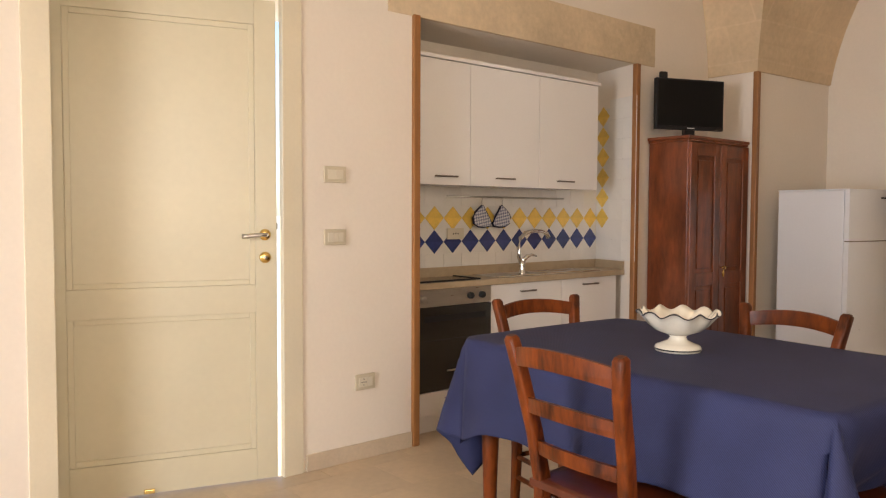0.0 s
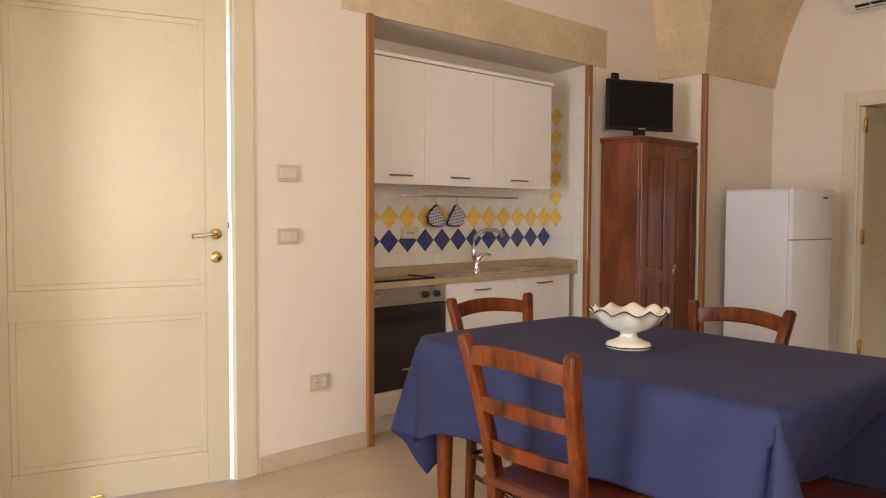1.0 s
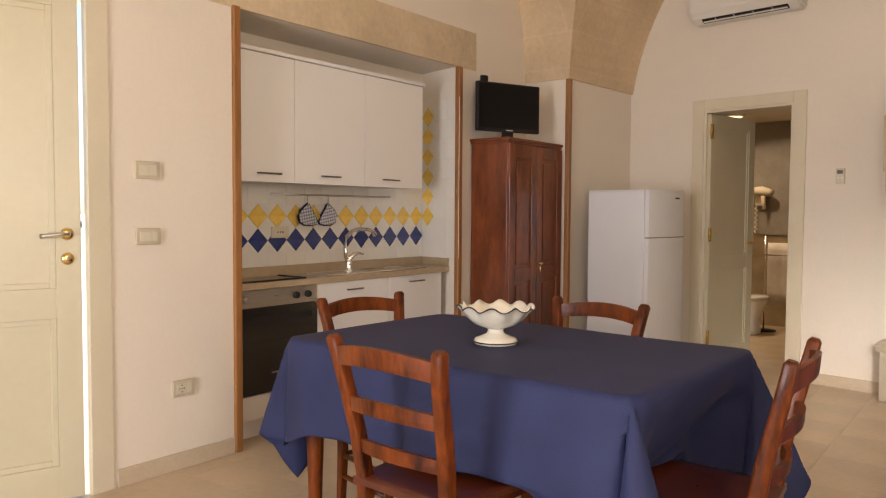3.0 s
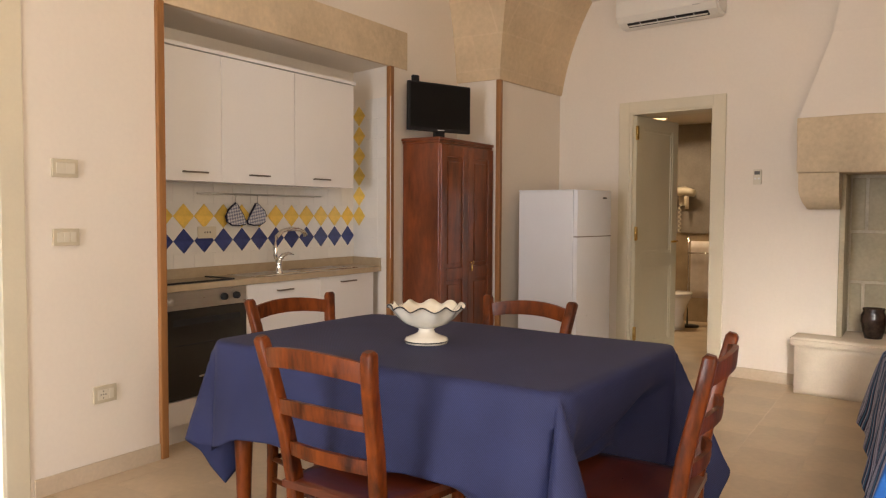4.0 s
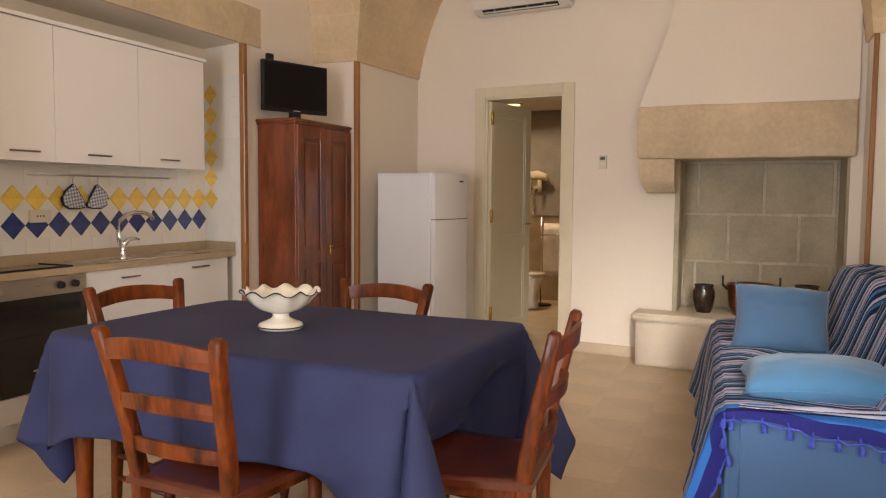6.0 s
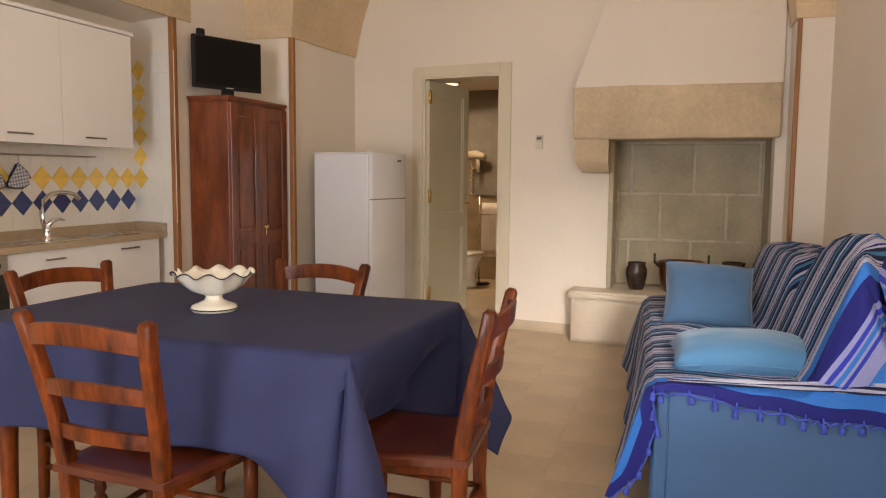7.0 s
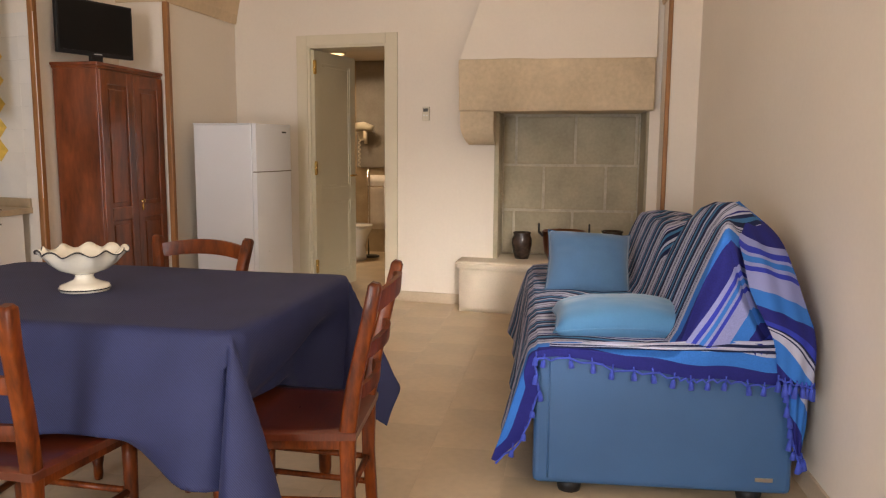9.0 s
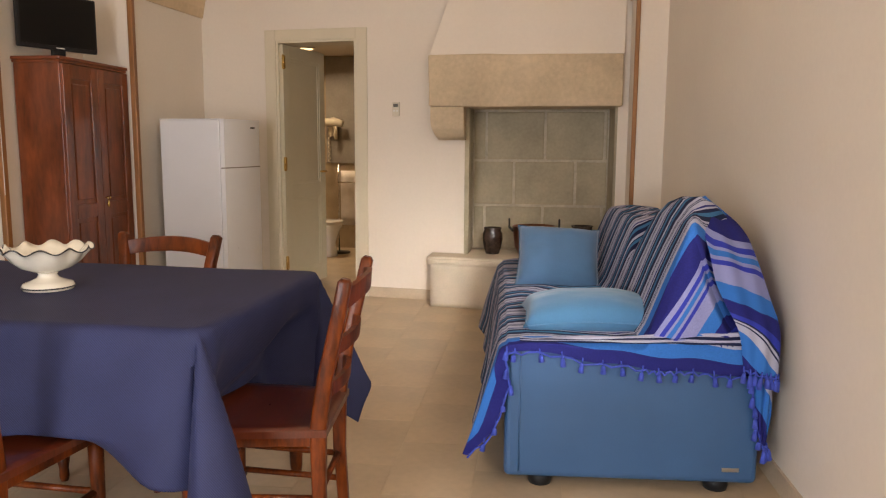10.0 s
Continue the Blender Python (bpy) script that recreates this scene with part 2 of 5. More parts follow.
def sheet(rows, thick=0.0, closed=False):
    """A smooth surface through rows of points."""
    bm = bmesh.new()
    g = [[bm.verts.new(p) for p in row] for row in rows]
    for i in range(len(g) - 1):
        for j in range(len(g[0]) - 1):
            bm.faces.new((g[i][j], g[i][j + 1], g[i + 1][j + 1], g[i + 1][j])).smooth = True
    if thick:
        bmesh.ops.recalc_face_normals(bm, faces=bm.faces)
        bmesh.ops.solidify(bm, geom=bm.faces[:], thickness=thick)
    return bm


def mesh_of(name, bm, material):
    me = bpy.data.meshes.new(name)
    bm.to_mesh(me)
    bm.free()
    for m in material if isinstance(material, (list, tuple)) else [material]:
        me.materials.append(m)
    return me


def part(name, bm, material, parent, label=""):
    ob = new(name, mesh_of(name, bm, material))
    ob.parent = parent
    if label:
        ob["label"] = label
    return ob


def root(name, label, category, m=None, group="", kind=""):
    ob = new(name)
    ob.empty_display_size = 0.1
    if m is not None:
        ob.matrix_world = m
    return tagged(ob, label, category, group, kind)


def solid(name, bm, material, label, category, kind="", group="", m=None):
    ob = new(name, mesh_of(name, bm, material))
    if m is not None:
        ob.matrix_world = m
    return tagged(ob, label, category, group, kind)


def join(*bms):
    out = bmesh.new()
    for b in bms:
        me = bpy.data.meshes.new("tmp")
        b.to_mesh(me)
        b.free()
        out.from_mesh(me)
        bpy.data.meshes.remove(me)
    return out


def worn(bm, amount, cuts=10, scale=5.0):
    """Breaks up clean stone faces and edges a little."""
    bmesh.ops.subdivide_edges(bm, edges=bm.edges[:], cuts=cuts, use_grid_fill=True)
    for v in bm.verts:
        p = v.co * scale
        v.co += amount * Vector((noise.noise(p), noise.noise(p + Vector((7, 3, 1))), noise.noise(p + Vector((2, 9, 5)))))
    for f in bm.faces:
        f.smooth = True
    return bm


def moved(bm, m):
    bmesh.ops.transform(bm, matrix=m, verts=bm.verts)
    return bm


# ---- structure ----
XK = -3.375            # face of the kitchen wall
HT = 4.0               # wall height
SKEW = -7.7            # turn of the end wall
END = pose(-2.922, 6.552, 0, 0, 0, SKEW)   # start of the end wall, u along it
XE = lambda y: 0.957 - 0.015 * y            # face of the sofa wall


def end_at(u, d=0.0, z=0.0):
    return END @ Vector((u, d, z))


floor = solid("floor", B(-4.2, 1.3, -2.5, 9.6, -0.12, -0.0016), M_GROUT, "pale limestone tiled floor with thin joints", "floor", "structure")
solid("ground", B(-300, 300, -300, 300, -0.5, -0.15), M_GROUND, "pale outdoor paving beyond the entrance door", "ground", "structure")

YB = 4.665             # far corner of the niche, at its back
XN = XK - 0.425        # tiled back of the niche
bm = join(B(XK - 0.45, XK, -2.3, 0.81, 0, HT),
          B(XK - 0.45, XK, 0.81, 1.82, 2.30, HT), prism([(XK, 1.82), (XK, 2.60), (XK - 0.45, 2.60), (XK - 0.45, 2.20), (XK - 0.05, 1.82)], 0, 2.30), B(XK - 0.45, XK, 1.82, 2.60, 2.30, HT),
          B(XK - 0.62, XN, 2.50, 4.80, 0, 2.34), B(XK - 0.62, XK, 2.60, 4.556, 2.34, HT), prism([(XK, 4.556), (XK, 6.9), (XK - 0.62, 6.9), (XK - 0.62, YB), (XN, YB)], 0, 2.34), B(XK - 0.62, XK, 4.556, 6.9, 2.34, HT))
solid("wall_west", bm, M_PLASTER, "cream plastered wall with kitchen niche and entrance", "wall", "structure")
solid("pier_west", prism([(XK - 0.02, 5.50), (-2.99, 5.50), (-2.922, 6.552), (XK - 0.02, 6.62)], 0, HT), M_PLASTER, "cream plastered pier between wardrobe and fridge", "pier", "structure")

# end wall with the bathroom doorway and the fireplace opening
bm = join(B(-0.6, 0.72, 0, 0.28, 0, HT), B(0.72, 1.419, 0, 0.28, 2.13, HT), B(1.419, 2.345, 0, 0.28, 0, HT),
          B(2.345, 3.53, 0, 0.28, 1.62, HT), B(2.345, 3.53, 0, 0.28, 0, 0.34), B(3.53, 4.3, 0, 0.28, 0, HT))
solid("wall_north", moved(bm, END), M_PLASTER, "cream plastered end wall with doorway and fireplace", "wall", "structure")
W0, W1 = -0.30, 0.90   # window in the sofa wall
bm = join(prism([(XE(-2.5), -2.5), (1.30, -2.5), (1.30, W0), (XE(W0), W0)], 0, HT), prism([(XE(W0), W0), (1.30, W0), (1.30, W1), (XE(W1), W1)], 0, 0.9),
          prism([(XE(W0), W0), (1.30, W0), (1.30, W1), (XE(W1), W1)], 2.4, HT), prism([(XE(W1), W1), (1.30, W1), (1.30, 6.6), (XE(6.6), 6.6)], 0, HT))
solid("wall_east", bm, M_PLASTER, "plain cream plastered wall behind the sofa", "wall", "structure")
solid("pier_east", B(0.652, 1.2, 5.75, 6.62, 0, HT), M_PLASTER, "cream plastered pier beside the fireplace", "pier", "structure")
bm = join(B(-3.9, -2.60, -2.55, -2.25, 0, HT), B(-2.60, -1.0, -2.55, -2.25, 2.4, HT), B(-1.0, 1.3, -2.55, -2.25, 0, HT))
solid("wall_south", bm, M_PLASTER, "plain cream plastered wall behind", "wall", "structure")

# vaulted ceiling, closed above
rows = []
for i in range(25):
    row = []
    for j in range(25):
        a, b = i / 24, j / 24
        rise = 0.9 * (1 - max(abs(2 * a - 1), abs(2 * b - 1)) ** 2)
        row.append((-4.0 + 5.3 * a, -2.55 + 9.3 * b, 3.15 + rise))
    rows.append(row)
solid("ceiling", sheet(rows, 0.1), M_PLASTER, "pale plastered vaulted ceiling", "ceiling", "structure")


def springer(name, foot, spread, top, label):
    """A flaring stone springer from an outline at the pier's top to a wider one."""
    rings = []
    for k in range(13):
        a = k / 12
        z = 2.345 + (top - 2.345) * a
        q = 0.35 * a + 0.65 * a ** 2.2
        rings.append([(x + dx * q, y + dy * q, z) for (x, y), (dx, dy) in zip(foot, spread)])
    bm = bmesh.new()
    g = [[bm.verts.new(p) for p in r] for r in rings]
    n = len(foot)
    for r0, r1 in zip(g, g[1:]):
        for i in range(n):
            bm.faces.new((r0[i], r0[(i + 1) % n], r1[(i + 1) % n], r1[i])).smooth = False
    bm.faces.new(g[0]), bm.faces.new(g[-1])
    bmesh.ops.recalc_face_normals(bm, faces=bm.faces)
    return solid(name, bm, M_VAULT, label, "vault springer", "structure")


springer("springer_west", [(XK - 0.04, 5.485), (-2.975, 5.485), (-2.905, 6.565), (XK - 0.04, 6.62)],
         [(0, -0.35), (0.35, -0.35), (0.62, -0.02), (0, 0)], 3.55, "pale limestone vault springer on the pier")
springer("springer_east", [(1.15, 5.735), (0.637, 5.735), (0.637, 6.35), (1.15, 6.35)],
         [(0, -0.35), (-0.35, -0.35), (-0.5, 0), (0, 0)], 3.55, "pale limestone vault springer beside the chimney hood")
solid("lintel_stone", B(XK - 0.02, XK + 0.006, 2.42, 4.772, 2.337, 2.612, bevel=0.002), M_STONE, "long pale limestone lintel over the kitchen niche", "lintel", "structure")


def corner_post(name, x, y, z0, z1, w=0.045, d=0.04, label="varnished pine corner strip on the wall edge"):
    return solid(name, B(x - d / 2, x + d / 2, y - w / 2, y + w / 2, z0, z1, bevel=0.006), M_POST, label, "corner trim", "structure")


corner_post("trim_niche_near", XK + 0.001, 2.602, 0, 2.345)
corner_post("trim_niche_far", XK + 0.001, 4.566, 0, 2.337)
corner_post("trim_pier_west", -2.985, 5.505, 0, 2.345)
corner_post("trim_pier_east", 0.660, 5.752, 0, 2.345, 0.036, 0.030)

# skirting
solid("baseboard_west", B(XK, XK + 0.012, 1.925, 2.578, 0, 0.085, bevel=0.003), M_SKIRT, "low limestone skirting", "skirting", "structure")
solid("baseboard_west_near", B(XK, XK + 0.012, -2.25, 0.70, 0, 0.085, bevel=0.003), M_SKIRT, "low limestone skirting", "skirting", "structure")
solid("baseboard_west_far", B(XK, XK + 0.012, 4.60, 5.49, 0, 0.085, bevel=0.003), M_SKIRT, "low limestone skirting", "skirting", "structure")
solid("baseboard_north", moved(B(1.52, 2.09, -0.012, 0, 0, 0.085, bevel=0.003), END), M_SKIRT, "low limestone skirting", "skirting", "structure")
bm = prism([(XE(-2.2) - 0.012, -2.2), (XE(-2.2), -2.2), (XE(5.74), 5.74), (XE(5.74) - 0.012, 5.74)], 0, 0.085)
solid("baseboard_east", bm, M_SKIRT, "low limestone skirting", "skirting", "structure")

# assumed glazed door, added to carry daylight, and window behind the camera
gd = root("door_garden", "assumed cream framed glazed door, out of view", "door", pose(0, 0, 0), kind="structure")
for x0, x1 in ((-2.60, -2.52), (-1.08, -1.0), (-1.84, -1.76)):
    part("stile", B(x0, x1, -2.48, -2.42, 0.0, 2.4, bevel=0.004), M_FRAME, gd)
for z0, z1 in ((0.0, 0.12), (2.30, 2.4)):
    part("rail", join(B(-2.52, -1.84, -2.48, -2.42, z0, z1), B(-1.76, -1.08, -2.48, -2.42, z0, z1)), M_FRAME, gd)
for x0, x1 in ((-2.52, -1.84), (-1.76, -1.08)):
    part("pane", B(x0, x1, -2.453, -2.447, 0.12, 2.30), M_GLASS, gd).visible_shadow = False
gw = root("window_1", "cream framed casement window", "window", pose(0, 0, 0), kind="structure")
for y0, y1 in ((W0, W0 + 0.06), (W1 - 0.06, W1), (0.27, 0.33)):
    part("window_frame", B(1.16, 1.21, y0, y1, 0.9, 2.4, bevel=0.004), M_FRAME, gw)
for z0, z1 in ((0.9, 0.96), (2.34, 2.4)):
    part("window_frame", join(B(1.16, 1.21, W0 + 0.06, 0.27, z0, z1), B(1.16, 1.21, 0.33, W1 - 0.06, z0, z1)), M_FRAME, gw)
for y0, y1 in ((W0 + 0.06, 0.27), (0.33, W1 - 0.06)):
    part("pane", B(1.183, 1.187, y0, y1, 0.96, 2.34), M_GLASS, gw).visible_shadow = False

# ---- entrance door ----
frame_root = root("door_frame_entrance", "cream painted frame of the entrance door", "door frame", kind="structure")
part("jamb_trim", B(XK - 0.03, XK + 0.010, 1.805, 1.908, 0, 2.40, bevel=0.003), M_FRAME, frame_root)
part("jamb_trim", B(XK - 0.03, XK + 0.010, 0.705, 0.809, 0, 2.40, bevel=0.003), M_FRAME, frame_root)
part("head_trim", B(XK - 0.03, XK + 0.010, 0.809, 1.805, 2.285, 2.40, bevel=0.003), M_FRAME, frame_root)
part("hinge_jamb", B(XK - 0.42, XK - 0.031, 0.795, 0.818, 0, 2.29), M_FRAME, frame_root)


def panel_leaf(w, h, t, panels, stile=0.10):
    """A leaf in the xz plane from the hinge at x = 0: stiles, rails and sunk panels, with mouldings."""
    body = [B(0, stile, -t / 2, t / 2, 0, h, bevel=0.003), B(w - stile, w, -t / 2, t / 2, 0, h, bevel=0.003)]
    zs = [0] + [z for p in panels for z in p] + [h]
    for a, b in zip(zs[::2], zs[1::2]):
        body.append(B(stile, w - stile, -t / 2, t / 2, a, b))
    fields = []
    for a, b in panels:
        f = [B(stile, w - stile, -t * 0.22, t * 0.22, a, b)]
        for d, e in ((0.0, 0.026),):
            g = 0.38 if d == 0 else 0.30
            f += [B(stile + d, stile + e, -t * g, t * g, a + d, b - d, bevel=0.003), B(w - stile - e, w - stile - d, -t * g, t * g, a + d, b - d, bevel=0.003),
                  B(stile + e, w - stile - e, -t * g, t * g, a + d, a + e, bevel=0.003), B(stile + e, w - stile - e, -t * g, t * g, b - e, b - d, bevel=0.003)]
        fields.append(join(*f))
    return join(*body), fields


turn = math.degrees(math.atan2(1.788 - 0.818, 0.290))
door = root("entrance_door", "tall cream painted panelled door standing slightly ajar", "door", pose(XK - 0.302, 0.820, 0.012, 0, 0, turn))
body, fields = panel_leaf(1.000, 2.255, 0.045, [(0.15, 0.80), (0.93, 2.14)])
leaf = part("leaf", body, M_DOOR, door)
for f in fields:
    part("panel", f, M_DOOR, door)
for z in (1.058, 1.165):
    rose = part("rosette", lathe([(0.0, 0), (0.027, 0), (0.025, 0.006), (0.012, 0.010), (0, 0.010)], 24, axis="y"), M_BRASS, door, "polished brass rosette")
    rose.matrix_basis = pose(0.945, -0.0225, z) @ Matrix.Diagonal((1, -1, 1, 1))
h = part("lever_handle", join(tube([(0.945, -0.03, 1.165), (0.945, -0.065, 1.165)], 0.009), tube([(0.948, -0.065, 1.165), (0.92, -0.068, 1.166), (0.86, -0.066, 1.160), (0.835, -0.058, 1.158)], [0.009, 0.0095, 0.010, 0.011])), M_STEEL, door, "satin metal lever handle")
part("key_cylinder", lathe([(0.0, 0), (0.009, 0), (0.009, 0.006), (0, 0.006)], 14, centre=(0.945, -0.036, 1.058), axis="y"), M_STEEL, door)
part("latch", B(1.000, 1.006, -0.012, 0.012, 1.19, 1.22), M_IRON, door)
part("floor_stop", B(0.40, 0.445, -0.040, -0.0225, 0.004, 0.022, bevel=0.002), M_BRASS, door)


# ---- switches and sockets on the kitchen wall ----
def wall_plate(name, y, z, w, h, label, keys, holes=False):
    r = root(name, label, "wall switch" if not holes else "socket", pose(XK, y, z))
    part("plate", B(0, 0.013, -w / 2, w / 2, -h / 2, h / 2, bevel=0.003), M_PLATE, r)
    for a, b in keys:
        part("rocker", B(0.013, 0.017, a, b, -h * 0.30, h * 0.30, bevel=0.002), M_PLASTIC, r)
    if holes:
        for dy, dz in ((-0.012, 0), (0, 0), (0.012, 0), (0, 0.016), (0, -0.016)):
            part("pin_hole", lathe([(0, 0.0), (0.0032, 0.0), (0.0032, 0.0008), (0, 0.0008)], 8, centre=(0.0172, dy - 0.014, dz), axis="x"), M_DARK, r)
    return r


wall_plate("light_switch", 2.092, 1.472, 0.125, 0.082, "cream plastic light switch plate on the wall", [(-0.045, 0.0), (0.0, 0.045)])
wall_plate("light_switch", 2.092, 1.160, 0.125, 0.078, "cream plastic light switch plate on the wall", [(-0.045, -0.016), (-0.015, 0.015), (0.016, 0.045)])
wall_plate("power_socket", 2.272, 0.405, 0.120, 0.082, "cream plastic power socket low on the wall", [(-0.042, 0.014), (0.016, 0.042)], True)

# ---- kitchen niche ----
YR = 4.556            # far side of the niche
XC = XK - 0.085       # worktop's front edge
ys = lambda x: 4.556 + (YB - 4.556) * (XK - x) / 0.425 - 0.003
hx0, hx1, hy0, hy1 = XN + 0.085, XC - 0.075, 3.86, 4.31     # cut-out for the sink
worktop = solid("worktop", join(B(XN + 0.004, XC, 2.602, hy0, 0.846, 0.882), B(XN + 0.004, hx0, hy0, hy1, 0.846, 0.882), B(hx1, XC, hy0, hy1, 0.846, 0.882),
                prism([(XN + 0.004, hy1), (XC, hy1), (XC, ys(XC)), (XN + 0.004, ys(XN))], 0.846, 0.882), B(XN + 0.004, XN + 0.024, 2.602, YB - 0.03, 0.882, 0.942, bevel=0.003),
                prism([(XN + 0.004, ys(XN) - 0.02), (XC - 0.004, ys(XC) - 0.02), (XC - 0.004, ys(XC)), (XN + 0.004, ys(XN))], 0.882, 0.942)), M_TOP, "beige laminate kitchen worktop with raised splash edge", "worktop")


def bar_handle(parent, y0, y1, z, x):
    part("handle", join(B(x + 0.018, x + 0.027, y0, y1, z - 0.005, z + 0.005, bevel=0.002), B(x, x + 0.02, y0 + 0.01, y0 + 0.018, z - 0.004, z + 0.004), B(x, x + 0.02, y1 - 0.018, y1 - 0.01, z - 0.004, z + 0.004)), M_HANDLE, parent, "slim dark steel bar handle")


# base units, toe kick, oven
def base_unit(y0, y1, label, doors, handles, group="base cabinets"):
    r = root("base_cabinet", label, "kitchen cabinet", pose(0, 0, 0), group)
    part("body", B(XN + 0.03, XC - 0.045, y0 + 0.001, y1 - 0.001, 0.10, 0.844), M_WHITE, r)
    for (a, b, c, d) in doors:
        part("door", B(XC - 0.044, XC - 0.024, a + 0.002, b - 0.002, c, d, bevel=0.002), M_WHITE, r)
    for a, b, z in handles:
        bar_handle(r, a, b, z, XC - 0.024)
    return r


oven = root("built_in_oven", "steel built-in oven with black glass door", "oven", pose(0, 0, 0))
oy0, oy1 = 2.700, 3.272
part("body", B(XN + 0.03, XC - 0.04, oy0, oy1, 0.25, 0.842), M_DARK, oven)
part("control_panel", B(XC - 0.04, XC - 0.018, oy0, oy1, 0.742, 0.842, bevel=0.002), M_STEEL, oven, "brushed steel control panel")
ovd = part("oven_door", B(XC - 0.04, XC - 0.016, oy0, oy1, 0.25, 0.738, bevel=0.003), M_BLACK, oven, "black glass oven door")
part("window_edge", join(B(XC - 0.0158, XC - 0.0148, oy0 + 0.05, oy1 - 0.05, 0.545, 0.549), B(XC - 0.0158, XC - 0.0148, oy0 + 0.05, oy1 - 0.05, 0.655, 0.690)), M_DARK, ovd)
part("maker_plate", B(XC - 0.0158, XC - 0.0146, oy0 + 0.22, oy0 + 0.30, 0.355, 0.365), M_STEEL, ovd)
for i in range(6):
    y = oy0 + 0.03 + i * 0.092
    if i in (1, 2, 3):
        continue
    part("knob", lathe([(0, 0), (0.021, 0), (0.019, 0.022), (0.012, 0.026), (0, 0.026)], 20, centre=(XC - 0.018, y, 0.792), axis="x"), M_STEEL if i < 1 else M_DARK, oven, "round oven knob")
base_unit(2.602, 2.700, "narrow white filler panel beside the oven", [(2.602, 2.700, 0.11, 0.842)], [])
base_unit(2.700, 3.272, "white drawer unit below the oven", [(2.700, 3.272, 0.11, 0.244)], [(2.90, 3.02, 0.20)])
base_unit(3.272, 3.930, "white lacquered sink base cabinet", [(3.272, 3.930, 0.11, 0.842)], [(3.52, 3.66, 0.79)])
base_unit(3.930, 4.535, "white lacquered base cabinet beside the sink", [(3.930, 4.512, 0.11, 0.842)], [(4.13, 4.29, 0.80)])
solid("toe_kick", B(XN + 0.05, XC - 0.07, 2.602, YR - 0.003, 0, 0.10), M_WHITE, "white recessed plinth below the cabinets", "plinth")

# hob, sink, tap
hob = root("hob", "black glass hob set into the worktop", "hob", pose(0, 0, 0))
part("glass_plate", B(XN + 0.07, XC - 0.04, 2.66, 3.18, 0.882, 0.888, bevel=0.002), M_BLACK, hob)
part("rim", join(B(XN + 0.066, XC - 0.026, 3.18, 3.192, 0.882, 0.892), B(XC - 0.038, XC - 0.026, 2.66, 3.18, 0.882, 0.892)), M_DARK, hob)
sink = root("sink", "stainless steel inset sink with drainer", "sink", pose(0, 0, 0))
part("drainer", B(XN + 0.065, XC - 0.035, 3.36, 3.82, 0.8805, 0.886, bevel=0.002), M_STEEL, sink)
bm = sheet([[(hx0 - 0.004 + (hx1 - hx0 + 0.008) * a, hy0 - 0.004 + (hy1 - hy0 + 0.008) * b, 0.887 - 0.03 * min(1, 7 * min(a, 1 - a)) * min(1, 7 * min(b, 1 - b)) - 0.09 * min(1, 4 * min(a, 1 - a)) * min(1, 5 * min(b, 1 - b))) for b in [i / 24 for i in range(25)]] for a in [i / 18 for i in range(19)]])
part("bowl", bm, M_STEEL, sink)
part("rim", join(B(XN + 0.055, hx0, 3.36, hy1 + 0.03, 0.882, 0.8895, bevel=0.002), B(hx1, XC - 0.03, 3.36, hy1 + 0.03, 0.882, 0.8895, bevel=0.002), B(hx0, hx1, hy1, hy1 + 0.03, 0.882, 0.8895, bevel=0.002), B(hx0, hx1, 3.82, hy0, 0.882, 0.8895, bevel=0.002)), M_CHROME, sink)
tap = root("mixer_tap", "chrome swan-neck kitchen mixer tap", "tap", pose(XC - 0.075, 3.600, 0.887))
part("base", lathe([(0, 0), (0.026, 0), (0.024, 0.012), (0.019, 0.02), (0.018, 0.06), (0.021, 0.09), (0, 0.09)], 20), M_CHROME, tap)
neck = [(0, 0, 0.05), (-0.008, -0.022, 0.12), (-0.010, -0.026, 0.18), (-0.013, -0.004, 0.235), (-0.018, 0.05, 0.270), (-0.024, 0.13, 0.282), (-0.030, 0.21, 0.278), (-0.034, 0.265, 0.262), (-0.036, 0.285, 0.238)]
part("spout", tube(neck, [0.0135] * 7 + [0.0145, 0.0160], 12), M_CHROME, tap)
part("lever", tube([(0.0, 0.0, 0.085), (0.012, 0.03, 0.118), (0.014, 0.075, 0.128), (0.016, 0.115, 0.118)], [0.017, 0.014, 0.009, 0.006]), M_CHROME, tap)

# wall cabinets
XU = XK - 0.125
cab_z0, cab_z1 = 1.452, 2.17
for y0, y1, ha, hb in ((2.606, 3.115, 2.83, 3.0), (3.115, 3.713, 3.315, 3.475), (3.713, 4.305, 3.875, 4.035)):
    r = root("wall_cabinet", "white lacquered wall cabinet hung over the worktop", "kitchen cabinet", pose(0, 0, 0), "wall cabinets")
    part("body", B(XN + 0.012, XU - 0.022, y0 + 0.001, y1 - 0.001, cab_z0, cab_z1 - 0.002, bevel=0.002), M_WHITE, r)
    part("door", B(XU - 0.020, XU, y0 + 0.002, y1 - 0.002, cab_z0 - 0.004, cab_z1 - 0.004, bevel=0.002), M_WHITE, r)
    bar_handle(r, ha, hb, cab_z0 + 0.045, XU)
solid("cornice_board", B(XN + 0.012, XU + 0.012, 2.604, 4.318, cab_z1, cab_z1 + 0.022, bevel=0.002), M_WHITE, "thin white cornice board on the wall cabinets", "cornice")

# utensil rail and mitts
rail = root("utensil_rail", "slim steel utensil rail on the tiled wall", "rail", pose(XN + 0.035, -0.045, 1.390))
part("bar", tube([(0, 3.20, 0), (0, 4.30, 0)], 0.006), M_STEEL, rail)
for y in (3.25, 4.25):
    part("bracket", tube([(0, y, 0), (-0.03, y, 0)], 0.006), M_STEEL, rail)


